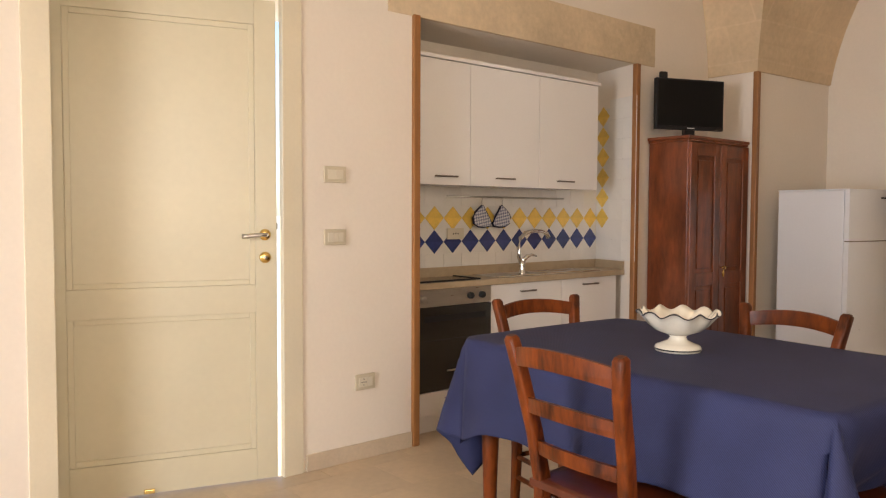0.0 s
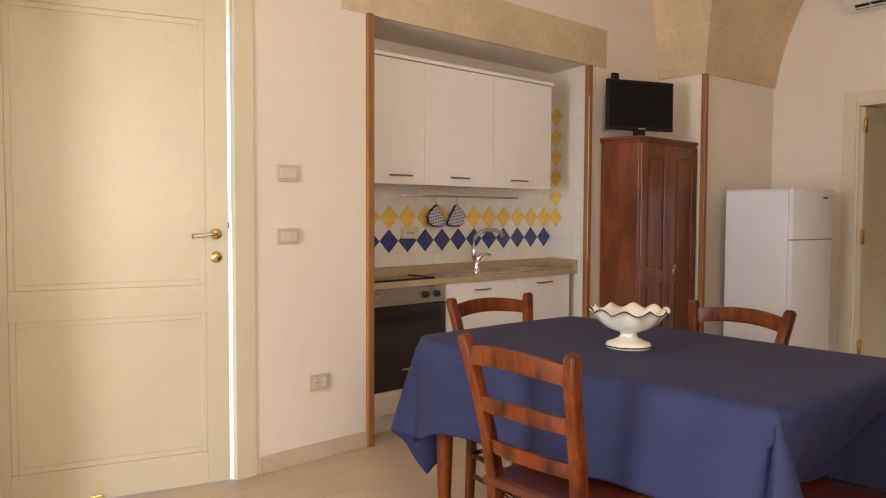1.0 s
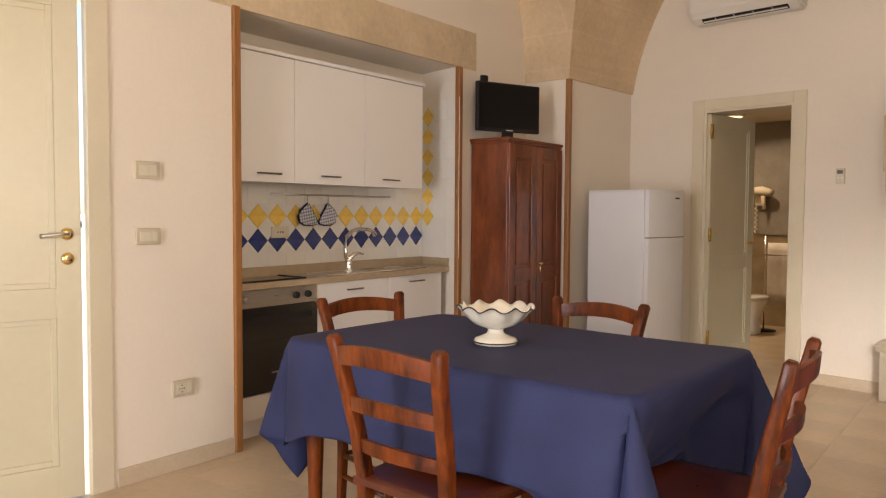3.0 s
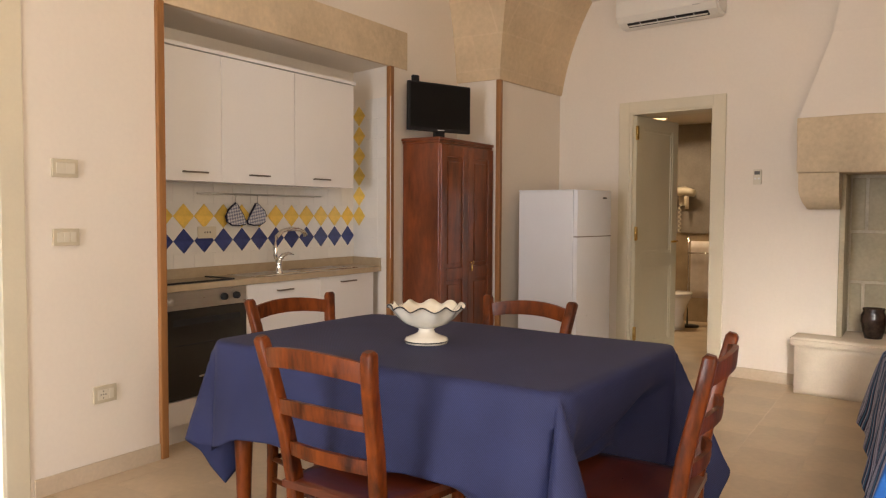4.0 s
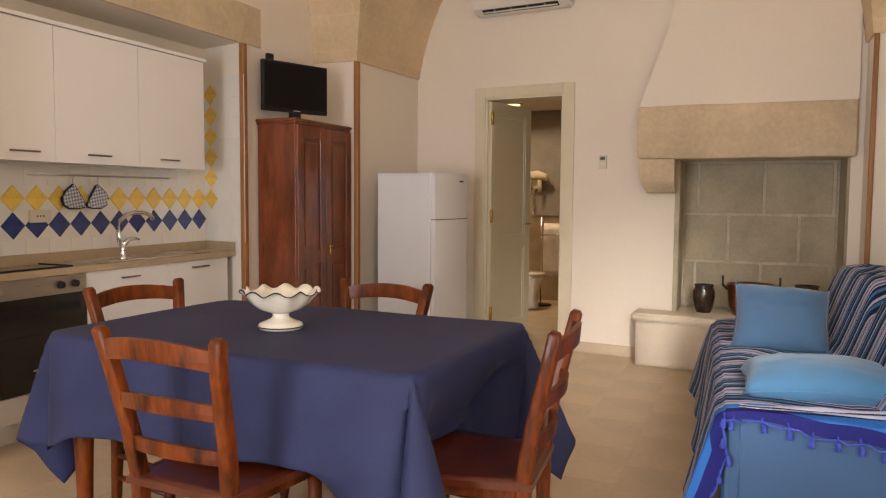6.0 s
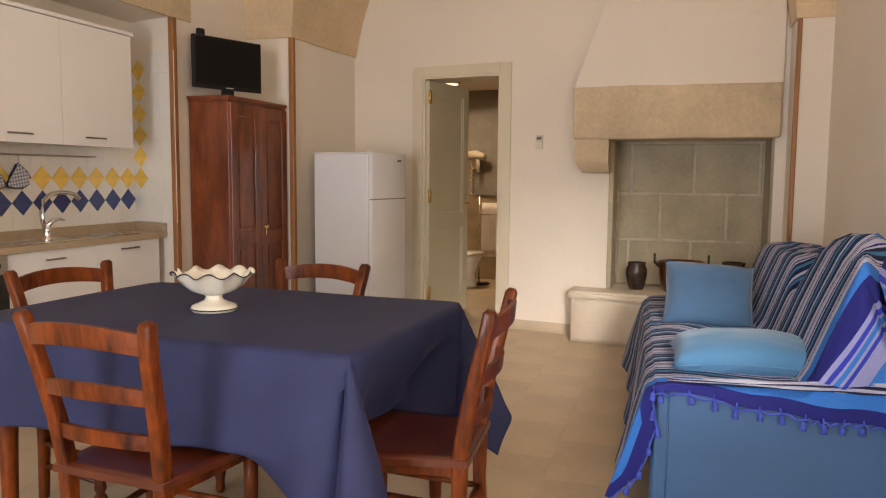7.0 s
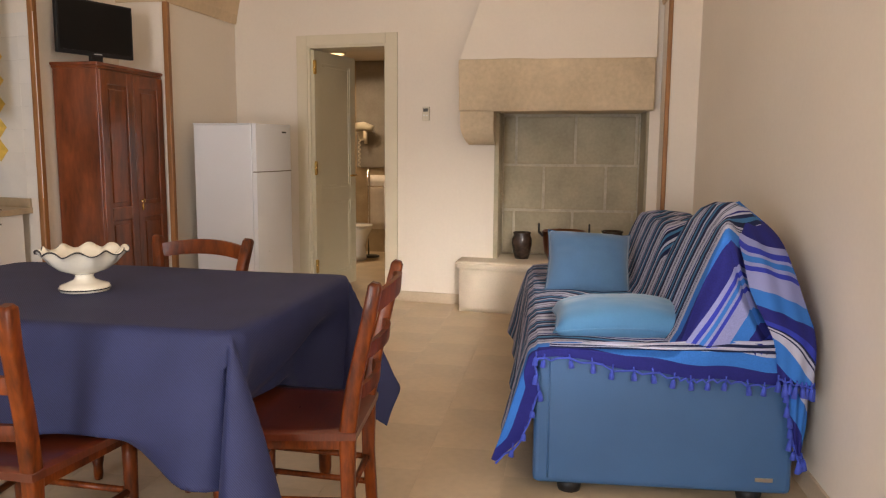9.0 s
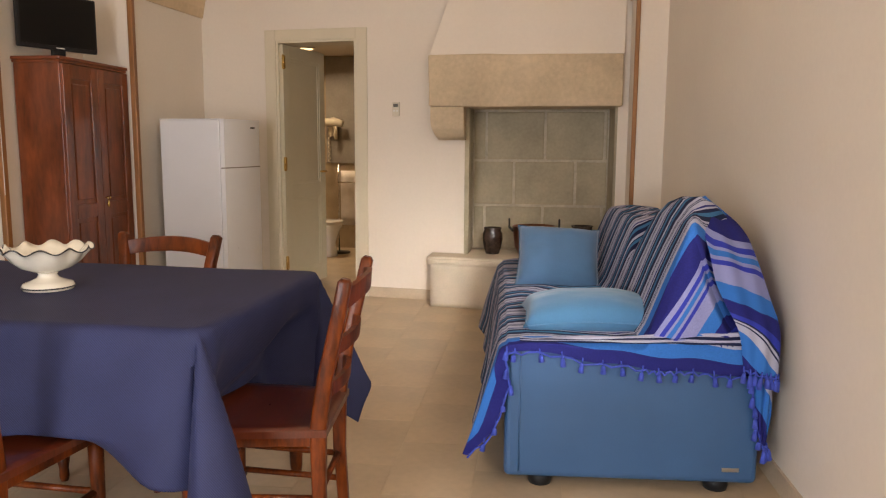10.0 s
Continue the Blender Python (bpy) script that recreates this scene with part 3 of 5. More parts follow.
def mitt(y, tilt, side):
    r = root("oven_mitt", "small checked oven mitt with dark binding hung on a hook", "oven mitt", pose(XN + 0.045, y, 1.363, tilt, 0, 0), "oven mitts")
    part("hook", tube([(0, 0, 0.02), (0.008, 0, 0.028), (0.012, 0, 0.015), (0.004, 0, -0.005), (0, 0.008, -0.02), (0.004, 0, -0.03)], 0.0025, 6), M_STEEL, r)
    out = [(0.004, -0.030), (-0.022, -0.048), (-0.058, -0.076), (-0.076, -0.110), (-0.066, -0.146), (-0.028, -0.166), (0.030, -0.168), (0.080, -0.160), (0.086, -0.146), (0.062, -0.104), (0.030, -0.062), (0.012, -0.032)]
    out = [(u * side, v) for u, v in out]
    bm = bmesh.new()
    a = [bm.verts.new((-0.008, u * 0.95, v)) for u, v in out]
    b = [bm.verts.new((0.012, u * 0.95, v)) for u, v in out]
    for i in range(len(out)):
        bm.faces.new((a[i], a[(i + 1) % len(out)], b[(i + 1) % len(out)], b[i]))
    bm.faces.new(a), bm.faces.new(b)
    bmesh.ops.recalc_face_normals(bm, faces=bm.faces)
    part("body", bm, M_CHECK, r)
    part("binding", tube([(0.003, u, v) for u, v in out], 0.0075, 8), M_NAVY, r, "dark navy binding")
    return r


def checks(name):
    m = bpy.data.materials.new(name)
    m.use_nodes = True
    nt = m.node_tree
    b = nt.nodes["Principled BSDF"]
    tc = nt.nodes.new("ShaderNodeTexCoord")
    mp = nt.nodes.new("ShaderNodeMapping")
    mp.inputs["Rotation"].default_value = (radians(35), 0, 0)
    br = nt.nodes.new("ShaderNodeTexChecker")
    br.inputs["Scale"].default_value = 70
    br.inputs["Color1"].default_value, br.inputs["Color2"].default_value = (0.62, 0.62, 0.66, 1), (0.22, 0.23, 0.32, 1)
    nt.links.new(tc.outputs["Object"], mp.inputs["Vector"])
    nt.links.new(mp.outputs["Vector"], br.inputs["Vector"])
    nt.links.new(br.outputs["Color"], b.inputs["Base Color"])
    b.inputs["Roughness"].default_value = 0.9
    return m


M_CHECK = checks("checked_cotton_weave")
M_NAVY = mat("navy_tape", (0.02, 0.022, 0.05), 0.9)
mitt(3.440, 0, 1)
mitt(3.625, 0, -1)
r = root("power_socket", "cream plastic power socket on the tiled wall", "socket", pose(XN + 0.008, 3.245, 1.152))
part("plate", B(0, 0.010, -0.07, 0.07, -0.036, 0.036, bevel=0.003), M_PLASTIC, r)
for dy in (-0.02, 0.0, 0.02):
    part("pin_hole", B(0.010, 0.0108, dy - 0.004, dy + 0.004, -0.005, 0.005), M_DARK, r)

# ---- wardrobe with television ----
W_Y0, W_Y1, W_X = 4.708, 5.480, -3.045
ward = root("wardrobe", "narrow red-brown stained wooden wardrobe with two doors", "wardrobe", pose(0, 0, 0))
part("side_panel", B(XK + 0.015, W_X, W_Y0, W_Y0 + 0.022, 0.06, 1.79, bevel=0.003), M_WARD, ward)
part("side_panel", B(XK + 0.015, W_X, W_Y1 - 0.022, W_Y1, 0.06, 1.79, bevel=0.003), M_WARD, ward)
part("back_panel", B(XK + 0.015, XK + 0.027, W_Y0 + 0.022, W_Y1 - 0.022, 0.06, 1.79), M_WARD, ward)
part("base", B(XK + 0.015, W_X + 0.008, W_Y0 - 0.008, W_Y1 + 0.008, 0.0, 0.06, bevel=0.006), M_WARD, ward)
part("cornice", join(B(XK + 0.012, W_X + 0.022, W_Y0 - 0.022, W_Y1 + 0.012, 1.803, 1.825, bevel=0.005), B(XK + 0.013, W_X + 0.012, W_Y0 - 0.012, W_Y1 + 0.006, 1.785, 1.803, bevel=0.004)), M_WARD, ward)
ym = (W_Y0 + W_Y1) / 2
for a, b in ((W_Y0 + 0.003, ym - 0.002), (ym + 0.002, W_Y1 - 0.003)):
    d = part("door", join(B(W_X, W_X + 0.022, a, a + 0.075, 0.07, 1.78, bevel=0.003), B(W_X, W_X + 0.022, b - 0.075, b, 0.07, 1.78, bevel=0.003),
                          B(W_X, W_X + 0.022, a + 0.075, b - 0.075, 1.69, 1.78, bevel=0.003), B(W_X, W_X + 0.022, a + 0.075, b - 0.075, 0.07, 0.18, bevel=0.003), B(W_X, W_X + 0.022, a + 0.075, b - 0.075, 0.78, 0.87, bevel=0.003)), M_WARD, ward)
    part("raised_panel", join(B(W_X + 0.002, W_X + 0.010, a + 0.075, b - 0.075, 0.87, 1.69), B(W_X + 0.006, W_X + 0.017, a + 0.10, b - 0.10, 0.90, 1.66, bevel=0.006), B(W_X + 0.002, W_X + 0.010, a + 0.075, b - 0.075, 0.18, 0.78), B(W_X + 0.006, W_X + 0.017, a + 0.10, b - 0.10, 0.21, 0.75, bevel=0.006)), M_WARD, d)
part("key", join(tube([(W_X + 0.02, ym + 0.02, 0.90), (W_X + 0.045, ym + 0.02, 0.90)], 0.004), lathe([(0.008, -0.002), (0.014, -0.002), (0.014, 0.002), (0.008, 0.002)], 16, centre=(W_X + 0.05, ym + 0.02, 0.90), axis="y")), M_BRASS, ward, "small brass key in the lock")
part("tassel", tube([(W_X + 0.045, ym + 0.02, 0.885), (W_X + 0.042, ym + 0.022, 0.86), (W_X + 0.042, ym + 0.022, 0.835)], [0.003, 0.009, 0.006]), M_BRASS, ward)

tv = root("television", "small black flat television standing on the wardrobe", "television", pose(-3.17, 4.905, 1.826, 0, 0, -22))
part("screen_case", join(B(-0.012, 0.022, -0.285, 0.277, 0.055, 0.412, bevel=0.006), B(-0.045, -0.012, -0.19, 0.19, 0.10, 0.36, bevel=0.012)), M_DARK, tv)
part("screen", B(0.0222, 0.024, -0.269, 0.261, 0.080, 0.398), M_SCREEN, tv, "dark switched-off screen")
part("maker_mark", B(0.0222, 0.0238, -0.03, 0.03, 0.064, 0.070), M_LABEL, tv)
part("neck", B(-0.02, 0.010, -0.045, 0.045, 0.010, 0.10, bevel=0.004), M_DARK, tv)
part("foot", lathe([(0, 0), (0.085, 0), (0.085, 0.008), (0.05, 0.014), (0, 0.016)], 28, centre=(0, 0, 0)), M_DARK, tv)
part("aerial", join(B(-0.080, -0.046, -0.168, -0.150, 0.24, 0.27), B(-0.086, -0.066, -0.176, -0.154, 0.22, 0.40), B(-0.089, -0.063, -0.198, -0.132, 0.36, 0.475, bevel=0.012)), M_DARK, tv, "small black indoor aerial clipped behind the case")

# ---- fridge ----
fridge = root("fridge_freezer", "white two-door fridge freezer against the pier", "fridge", pose(-2.285, 5.490, 0, 0, 0, SKEW))
part("body", B(-0.55, -0.055, 0, 0.53, 0.03, 1.45, bevel=0.006), M_FRIDGE, fridge)
part("top_plate", B(-0.555, -0.058, 0.0, 0.53, 1.4505, 1.462, bevel=0.005), M_FRIDGE, fridge)


def curved_door(z0, z1):
    pts = [(-0.05, 0.002)] + [(-0.05 + 0.055 * math.sin(math.pi * (0.12 + 0.76 * i / 10)) ** 0.5, 0.002 + 0.526 * i / 10) for i in range(11)] + [(-0.05, 0.528)]
    return prism(pts, z0, z1)


up = part("freezer_door", curved_door(1.105, 1.460), M_FRIDGE, fridge)
part("badge", B(0.004, 0.008, 0.355, 0.415, 1.395, 1.407), M_DARK, up)
part("fridge_door", curved_door(0.05, 1.097), M_FRIDGE, fridge)
part("door_seam", B(-0.05, -0.012, 0.004, 0.526, 1.097, 1.105), M_HANDLE, fridge)
for y in (0.05, 0.5):
    part("foot", lathe([(0, 0), (0.02, 0), (0.02, 0.03), (0, 0.03)], 12, centre=(-0.1, y, 0)), M_DARK, fridge)
    part("foot", lathe([(0, 0), (0.02, 0), (0.02, 0.03), (0, 0.03)], 12, centre=(-0.48, y, 0)), M_DARK, fridge)

# ---- bathroom doorway ----
fr = root("door_frame_bathroom", "cream painted door frame of the bathroom", "door frame", END.copy(), kind="structure")
for a, b in ((0.602, 0.70), (1.419, 1.517)):
    part("architrave", B(a, b, -0.018, 0.0, 0, 2.225, bevel=0.004), M_FRAME, fr)
part("architrave", B(0.70, 1.419, -0.018, 0.0, 2.135, 2.225, bevel=0.004), M_FRAME, fr)
part("jamb", B(0.70, 0.722, -0.010, 0.279, 0, 2.135, bevel=0.003), M_FRAME, fr)
part("jamb", B(1.402, 1.4185, -0.010, 0.279, 0, 2.135, bevel=0.003), M_FRAME, fr)
part("head_jamb", B(0.722, 1.402, -0.010, 0.279, 2.118, 2.135), M_FRAME, fr)
bd = root("bathroom_door", "cream painted panelled door standing open into the bathroom", "door", Matrix.Translation(end_at(0.735, 0.012, 0.01)) @ pose(0, 0, 0, 0, 0, 76.5))
body, fields = panel_leaf(0.70, 2.10, 0.04, [(0.13, 0.80), (0.92, 2.0)], 0.095)
part("leaf", body, M_DOOR, bd)
for f in fields:
    part("panel", f, M_DOOR, bd)
for s in (-1, 1):
    part("lever_handle", tube([(0.645, s * 0.02, 1.02), (0.645, s * 0.06, 1.02), (0.60, s * 0.065, 1.02), (0.54, s * 0.06, 1.02)], 0.009), M_BRASS, bd)
part("lock_plate", B(0.70, 0.702, -0.011, 0.011, 0.93, 1.10), M_IRON, bd)
for z in (0.24, 1.10, 1.955):
    part("hinge", join(B(-0.018, 0.012, -0.036, -0.020, z - 0.055, z + 0.055, bevel=0.002), lathe([(0, -0.06), (0.009, -0.06), (0.009, 0.06), (0, 0.06)], 12, centre=(-0.012, -0.032, z))), M_BRASS, bd, "polished brass hinge")

# wall lamp above the sofa
wl = root("wall_lamp", "cream ceramic wall lamp with a warm lit bulb", "lamp", pose(XE(3.45), 3.45, 2.40))
part("back_plate", lathe([(0, 0), (0.055, 0), (0.05, -0.015), (0, -0.018)], 24, axis="x"), M_CERAMIC, wl)
part("arm", tube([(-0.015, 0, 0), (-0.08, 0, -0.01), (-0.115, 0, 0.02)], 0.009), M_BRASS, wl)
part("shade", lathe([(0.025, -0.03), (0.06, -0.01), (0.095, 0.05), (0.090, 0.052), (0.055, -0.003), (0.022, -0.022)], 28, centre=(-0.115, 0, 0.03)), M_CERAMIC, wl, "open cream ceramic shade")
part("bulb", lathe([(0, -0.01), (0.016, -0.005), (0.022, 0.015), (0.014, 0.035), (0, 0.04)], 18, centre=(-0.115, 0, 0.03)), M_LAMP, wl, "lit warm bulb")

# thermostat, air conditioner
th = root("thermostat", "small white wall thermostat with display", "thermostat", END @ pose(1.766, 0, 1.567))
part("body", B(-0.030, 0.030, -0.022, 0, -0.058, 0.055, bevel=0.004), M_PLASTIC, th)
part("display", B(-0.020, 0.020, -0.0235, -0.0222, 0.016, 0.042), mat("grey_display", (0.10, 0.10, 0.09), 0.3), th)
part("buttons", join(B(-0.02, -0.006, -0.0235, -0.0222, -0.02, -0.008), B(0.006, 0.02, -0.0235, -0.0222, -0.02, -0.008)), M_LABEL, th)
M_CASING = mat("warm_white_plastic", (0.76, 0.73, 0.67), 0.35, vary=0.02, scale=4)
ac = root("air_conditioner", "white wall-mounted split air conditioner", "air conditioner", END @ pose(0.640, 0, 2.825))
prof = [(0.0, 0.0), (-0.10, 0.0), (-0.165, 0.035), (-0.195, 0.08), (-0.20, 0.20), (-0.18, 0.265), (-0.14, 0.28), (0.0, 0.28)]
bm = bmesh.new()
e0 = [bm.verts.new((0.0, d, z)) for d, z in prof]
e1 = [bm.verts.new((0.86, d, z)) for d, z in prof]
for i in range(len(prof)):
    bm.faces.new((e0[i], e0[(i + 1) % len(prof)], e1[(i + 1) % len(prof)], e1[i]))
bm.faces.new(e0), bm.faces.new(e1)
bmesh.ops.recalc_face_normals(bm, faces=bm.faces)
bmesh.ops.bevel(bm, geom=[e for e in bm.edges if len(e.link_faces) == 2 and e.calc_face_angle(0) > 1.2], offset=0.018, segments=3, affect="EDGES")
part("casing", bm, M_CASING, ac)
part("outlet", moved(B(0.09, 0.77, -0.026, 0.026, -0.002, 0.003), pose(0, -0.133, 0.017, -28.3, 0, 0)), M_DARK, ac, "dark air outlet slot")
part("flap", moved(B(0.10, 0.76, -0.007, 0.010, -0.006, -0.002, bevel=0.001), pose(0, -0.133, 0.013, -20, 0, 0)), M_CASING, ac)
for k in range(4):
    part("vane", moved(B(0.20 + 0.15 * k, 0.206 + 0.15 * k, -0.022, 0.022, -0.0045, -0.0022), pose(0, -0.133, 0.017, -28.3, 0, 0)), M_LABEL, ac)
part("maker_mark", B(0.66, 0.72, -0.2015, -0.1995, 0.075, 0.083), M_STEEL, ac)

# ---- bathroom beyond the doorway ----
M_BGREY = mat("bath_grey", (0.31, 0.28, 0.25), 0.45, vary=0.1, scale=5, bump=0.1)
bm = join(B(-3.35, -3.15, 6.9, 9.5, 0, 2.7), B(-0.9, -0.7, 6.55, 9.5, 0, 2.7), B(-3.35, -0.7, 9.3, 9.5, 0, 2.7))
solid("wall_bathroom", bm, M_BTAN, "tan stone-clad bathroom walls", "wall", "structure")
solid("ceiling_bathroom", B(-3.14, -0.91, 6.75, 9.29, 2.34, 2.75), M_PLASTER, "plain bathroom ceiling", "ceiling", "structure")
lamp = root("ceiling_lamp", "lit warm ceiling lamp in the bathroom", "lamp", pose(-2.59, 8.45, 2.34))
part("base", lathe([(0, 0), (0.11, 0), (0.11, -0.02), (0, -0.02)], 28), M_PLASTIC, lamp)
part("diffuser", lathe([(0.085, -0.02), (0.08, -0.026), (0.05, -0.032), (0, -0.034)], 28), M_LAMP, lamp, "glowing warm diffuser")
wc = root("toilet", "white porcelain toilet in the bathroom", "toilet", pose(-2.42, 8.62, 0, 0, 0, 0))
wcw = lambda r, h, a: (r * (1 + 0.25 * math.cos(a + math.pi / 2)), h)
part("bowl", lathe([(0.0, 0), (0.12, 0), (0.115, 0.05), (0.10, 0.16), (0.14, 0.28), (0.185, 0.36), (0.185, 0.385), (0, 0.385)], 28, wave=wcw), M_PORC, wc)
part("seat_lid", lathe([(0.0, 0.387), (0.19, 0.387), (0.192, 0.405), (0.18, 0.415), (0, 0.418)], 28, wave=wcw), M_PORC, wc)
dry = root("hair_dryer", "cream wall-mounted hair dryer with coiled cord", "hair dryer", pose(-2.46, 9.274, 1.47))
part("holder", B(-0.10, 0.0, -0.07, 0, -0.09, 0.10, bevel=0.015), M_PLASTIC, dry)
part("barrel", tube([(-0.12, -0.10, 0.07), (-0.02, -0.12, 0.08), (0.10, -0.13, 0.05)], [0.05, 0.055, 0.04], 16), M_PLASTIC, dry)
part("grip", tube([(0.0, -0.12, 0.05), (0.01, -0.12, -0.05), (0.01, -0.11, -0.13)], [0.028, 0.024, 0.02]), M_PLASTIC, dry)
part("cord", tube([(-0.08 + 0.015 * math.cos(i * 1.3), -0.08 + 0.015 * math.sin(i * 1.3), -0.09 - 0.011 * i) for i in range(30)], 0.006, 6), M_PLASTIC, dry)
tr = root("towel_rail", "chrome towel stand on the bathroom floor", "towel rail", pose(-2.24, 8.85, 0))
part("pole", tube([(-0.10, 0, 0.01), (-0.10, 0, 1.05)], 0.010), M_CHROME, tr)
part("foot", lathe([(0, 0), (0.13, 0), (0.13, 0.012), (0, 0.018)], 24, centre=(-0.10, 0, 0)), M_IRON, tr)
part("arm", tube([(-0.10, 0, 0.96), (0.32, 0, 0.96)], 0.008), M_CHROME, tr)
part("arm", tube([(-0.10, -0.05, 0.84), (0.32, -0.05, 0.84)], 0.008), M_CHROME, tr)
solid("towel", sheet([[(-2.31 + 0.26 * i / 8, 8.85 + (0.02 if j > 7 else -0.02) + 0.006 * math.sin(i * 1.7), 0.975 - 0.64 * abs(7 - j) / 7) for i in range(9)] for j in range(15)], 0.008), M_TOWEL, "white towel folded over the towel rail", "towel")
# upper back wall greyer than the tan below, finish unknown
solid("grey_wall_panel", B(-2.60, -1.0, 9.275, 9.30, 1.05, 2.33, bevel=0.004), M_BGREY, "grey panel on the bathroom wall", "wall panel", "structure")
solid("vanity_cabinet", B(-1.72, -0.92, 8.75, 9.28, 0, 0.82, bevel=0.01), M_BTAN, "tan stone vanity block in the bathroom", "vanity")

# ---- fireplace ----
fp = root("fireplace", "old limestone fireplace with plastered hood", "fireplace", pose(0, 0, 0), kind="structure")
part("mantel_beam", worn(B(-0.862, 0.600, 5.985, 6.36, 1.572, 1.962, bevel=0.012), 0.008, 6, 3.0), M_STONE, fp, "heavy pale limestone mantel beam")
arch = [(0.155 * (1 - math.cos(radians(9 * k))), 1.475 - 0.157 * math.sin(radians(9 * k))) for k in range(11)]
cp = [(0.0, 1.571)] + arch + [(0.37, 1.318), (0.37, 1.571)]
bm = bmesh.new()
e0 = [bm.verts.new((-0.848 + 0.05 * max(0.0, (1.48 - z) / 0.16) ** 2, 5.995 + d, z)) for d, z in cp]
e1 = [bm.verts.new((-0.590, 5.995 + d, z)) for d, z in cp]
for i in range(len(cp)):
    bm.faces.new((e0[i], e0[(i + 1) % len(cp)], e1[(i + 1) % len(cp)], e1[i]))
bm.faces.new(e0), bm.faces.new(e1)
bmesh.ops.recalc_face_normals(bm, faces=bm.faces)
part("corbel", bm, M_STONE, fp, "rounded limestone corbel")
hood = bmesh.new()
lo = [(-0.855, 6.01), (0.605, 6.01), (0.605, 6.55), (-0.855, 6.55)]
hi = [(-0.42, 6.13), (0.605, 6.06), (0.605, 6.55), (-0.42, 6.55)]
a = [hood.verts.new((x, y, 1.962)) for x, y in lo]
mid = [hood.verts.new((x * 0.55 + p * 0.45, y * 0.5 + q * 0.5, 2.55)) for (x, y), (p, q) in zip(lo, hi)]
b = [hood.verts.new((x, y, HT)) for x, y in hi]
for r0, r1 in ((a, mid), (mid, b)):
    for i in range(4):
        hood.faces.new((r0[i], r0[(i + 1) % 4], r1[(i + 1) % 4], r1[i]))
hood.faces.new(a), hood.faces.new(b)
bmesh.ops.recalc_face_normals(hood, faces=hood.faces)
part("hood", hood, M_PLASTER, fp, "cream plastered chimney hood")
part("jamb_stone", B(-0.600, -0.562, 6.215, 6.56, 0.40, 1.60, bevel=0.006), M_SMOKED, fp)
part("jamb_stone", B(0.560, 0.640, 6.12, 6.56, 0.40, 1.60, bevel=0.006), M_SMOKED, fp)
part("firebox_back", B(-0.70, 0.75, 6.575, 6.75, 0.30, 1.75), M_MORTAR, fp)
part("firebox_side", B(-0.72, -0.561, 6.30, 6.575, 0.30, 1.75), M_SMOKED, fp)
part("firebox_side", B(0.561, 0.75, 6.30, 6.575, 0.30, 1.75), M_SMOKED, fp)
part("firebox_top", B(-0.72, 0.75, 6.30, 6.75, 1.75, 1.85), M_SMOKED, fp)
for z0, z1, xs in ((0.40, 0.77, (-0.56, -0.46, 0.03, 0.52, 0.56)), (0.782, 1.148, (-0.56, -0.215, 0.295, 0.56)), (1.16, 1.56, (-0.56, -0.45, 0.04, 0.53, 0.56)), (1.572, 1.75, (-0.56, 0.2, 0.56))):
    for x0, x1 in zip(xs, xs[1:]):
        part("stone_block", B(x0 + 0.011, x1 - 0.011, 6.570, 6.60, z0 + 0.005, z1 - 0.005, bevel=0.004, seg=1), M_SMOKED, fp)
hearth = root("hearth_bench", "raised limestone hearth bench below the fireplace", "hearth", pose(0, 0, 0), kind="structure")
d = math.tan(radians(SKEW))
part("base", worn(prism([(-0.845, 6.015), (0.640, 6.015 + 1.485 * d), (0.640, 6.565), (-0.845, 6.565)], 0, 0.345), 0.006, 8, 6.0), M_HEARTH, hearth)
bm = prism([(-0.880, 5.985), (0.645, 5.985 + 1.525 * d), (0.645, 6.57), (-0.880, 6.57)], 0.345, 0.402)
bmesh.ops.bevel(bm, geom=bm.edges[:], offset=0.014, segments=3, affect="EDGES")
part("slab", worn(bm, 0.008, 6, 7.0), M_HEARTH, hearth, "worn limestone slab with rounded edge")

# pots on the hearth
jug = root("clay_pot", "dark brown glazed clay pot on the hearth", "pot", pose(-0.37, 6.28, 0.402))
part("body", lathe([(0, 0), (0.055, 0), (0.07, 0.05), (0.083, 0.12), (0.080, 0.165), (0.066, 0.195), (0.074, 0.212), (0.070, 0.215), (0.060, 0.195), (0.06, 0.05), (0, 0.04)], 28), M_POT, jug)
cop = root("copper_cauldron", "aged copper cauldron with iron handles on the hearth", "cauldron", pose(-0.035, 6.26, 0.402) @ Matrix.Diagonal((1, 1, 1.12, 1)))
part("body", lathe([(0, 0), (0.12, 0.0), (0.155, 0.06), (0.165, 0.15), (0.17, 0.205), (0.178, 0.21), (0.165, 0.21), (0.155, 0.1), (0, 0.03)], 36), M_COPPER, cop)
for s in (-1, 1):
    part("handle", tube([(s * 0.165, -0.03, 0.17), (s * 0.20, -0.028, 0.20), (s * 0.200, 0, 0.255), (s * 0.20, 0.028, 0.20), (s * 0.165, 0.03, 0.17)], 0.008), M_IRON, cop, "black iron handle")
jug2 = root("clay_pot", "small dark clay pot on the hearth", "pot", pose(0.345, 6.24, 0.402) @ Matrix.Diagonal((1, 1, 1.14, 1)))
part("body", lathe([(0, 0), (0.05, 0), (0.075, 0.08), (0.085, 0.17), (0.078, 0.20), (0.088, 0.215), (0.075, 0.215), (0.065, 0.18), (0, 0.04)], 24), M_POT, jug2)

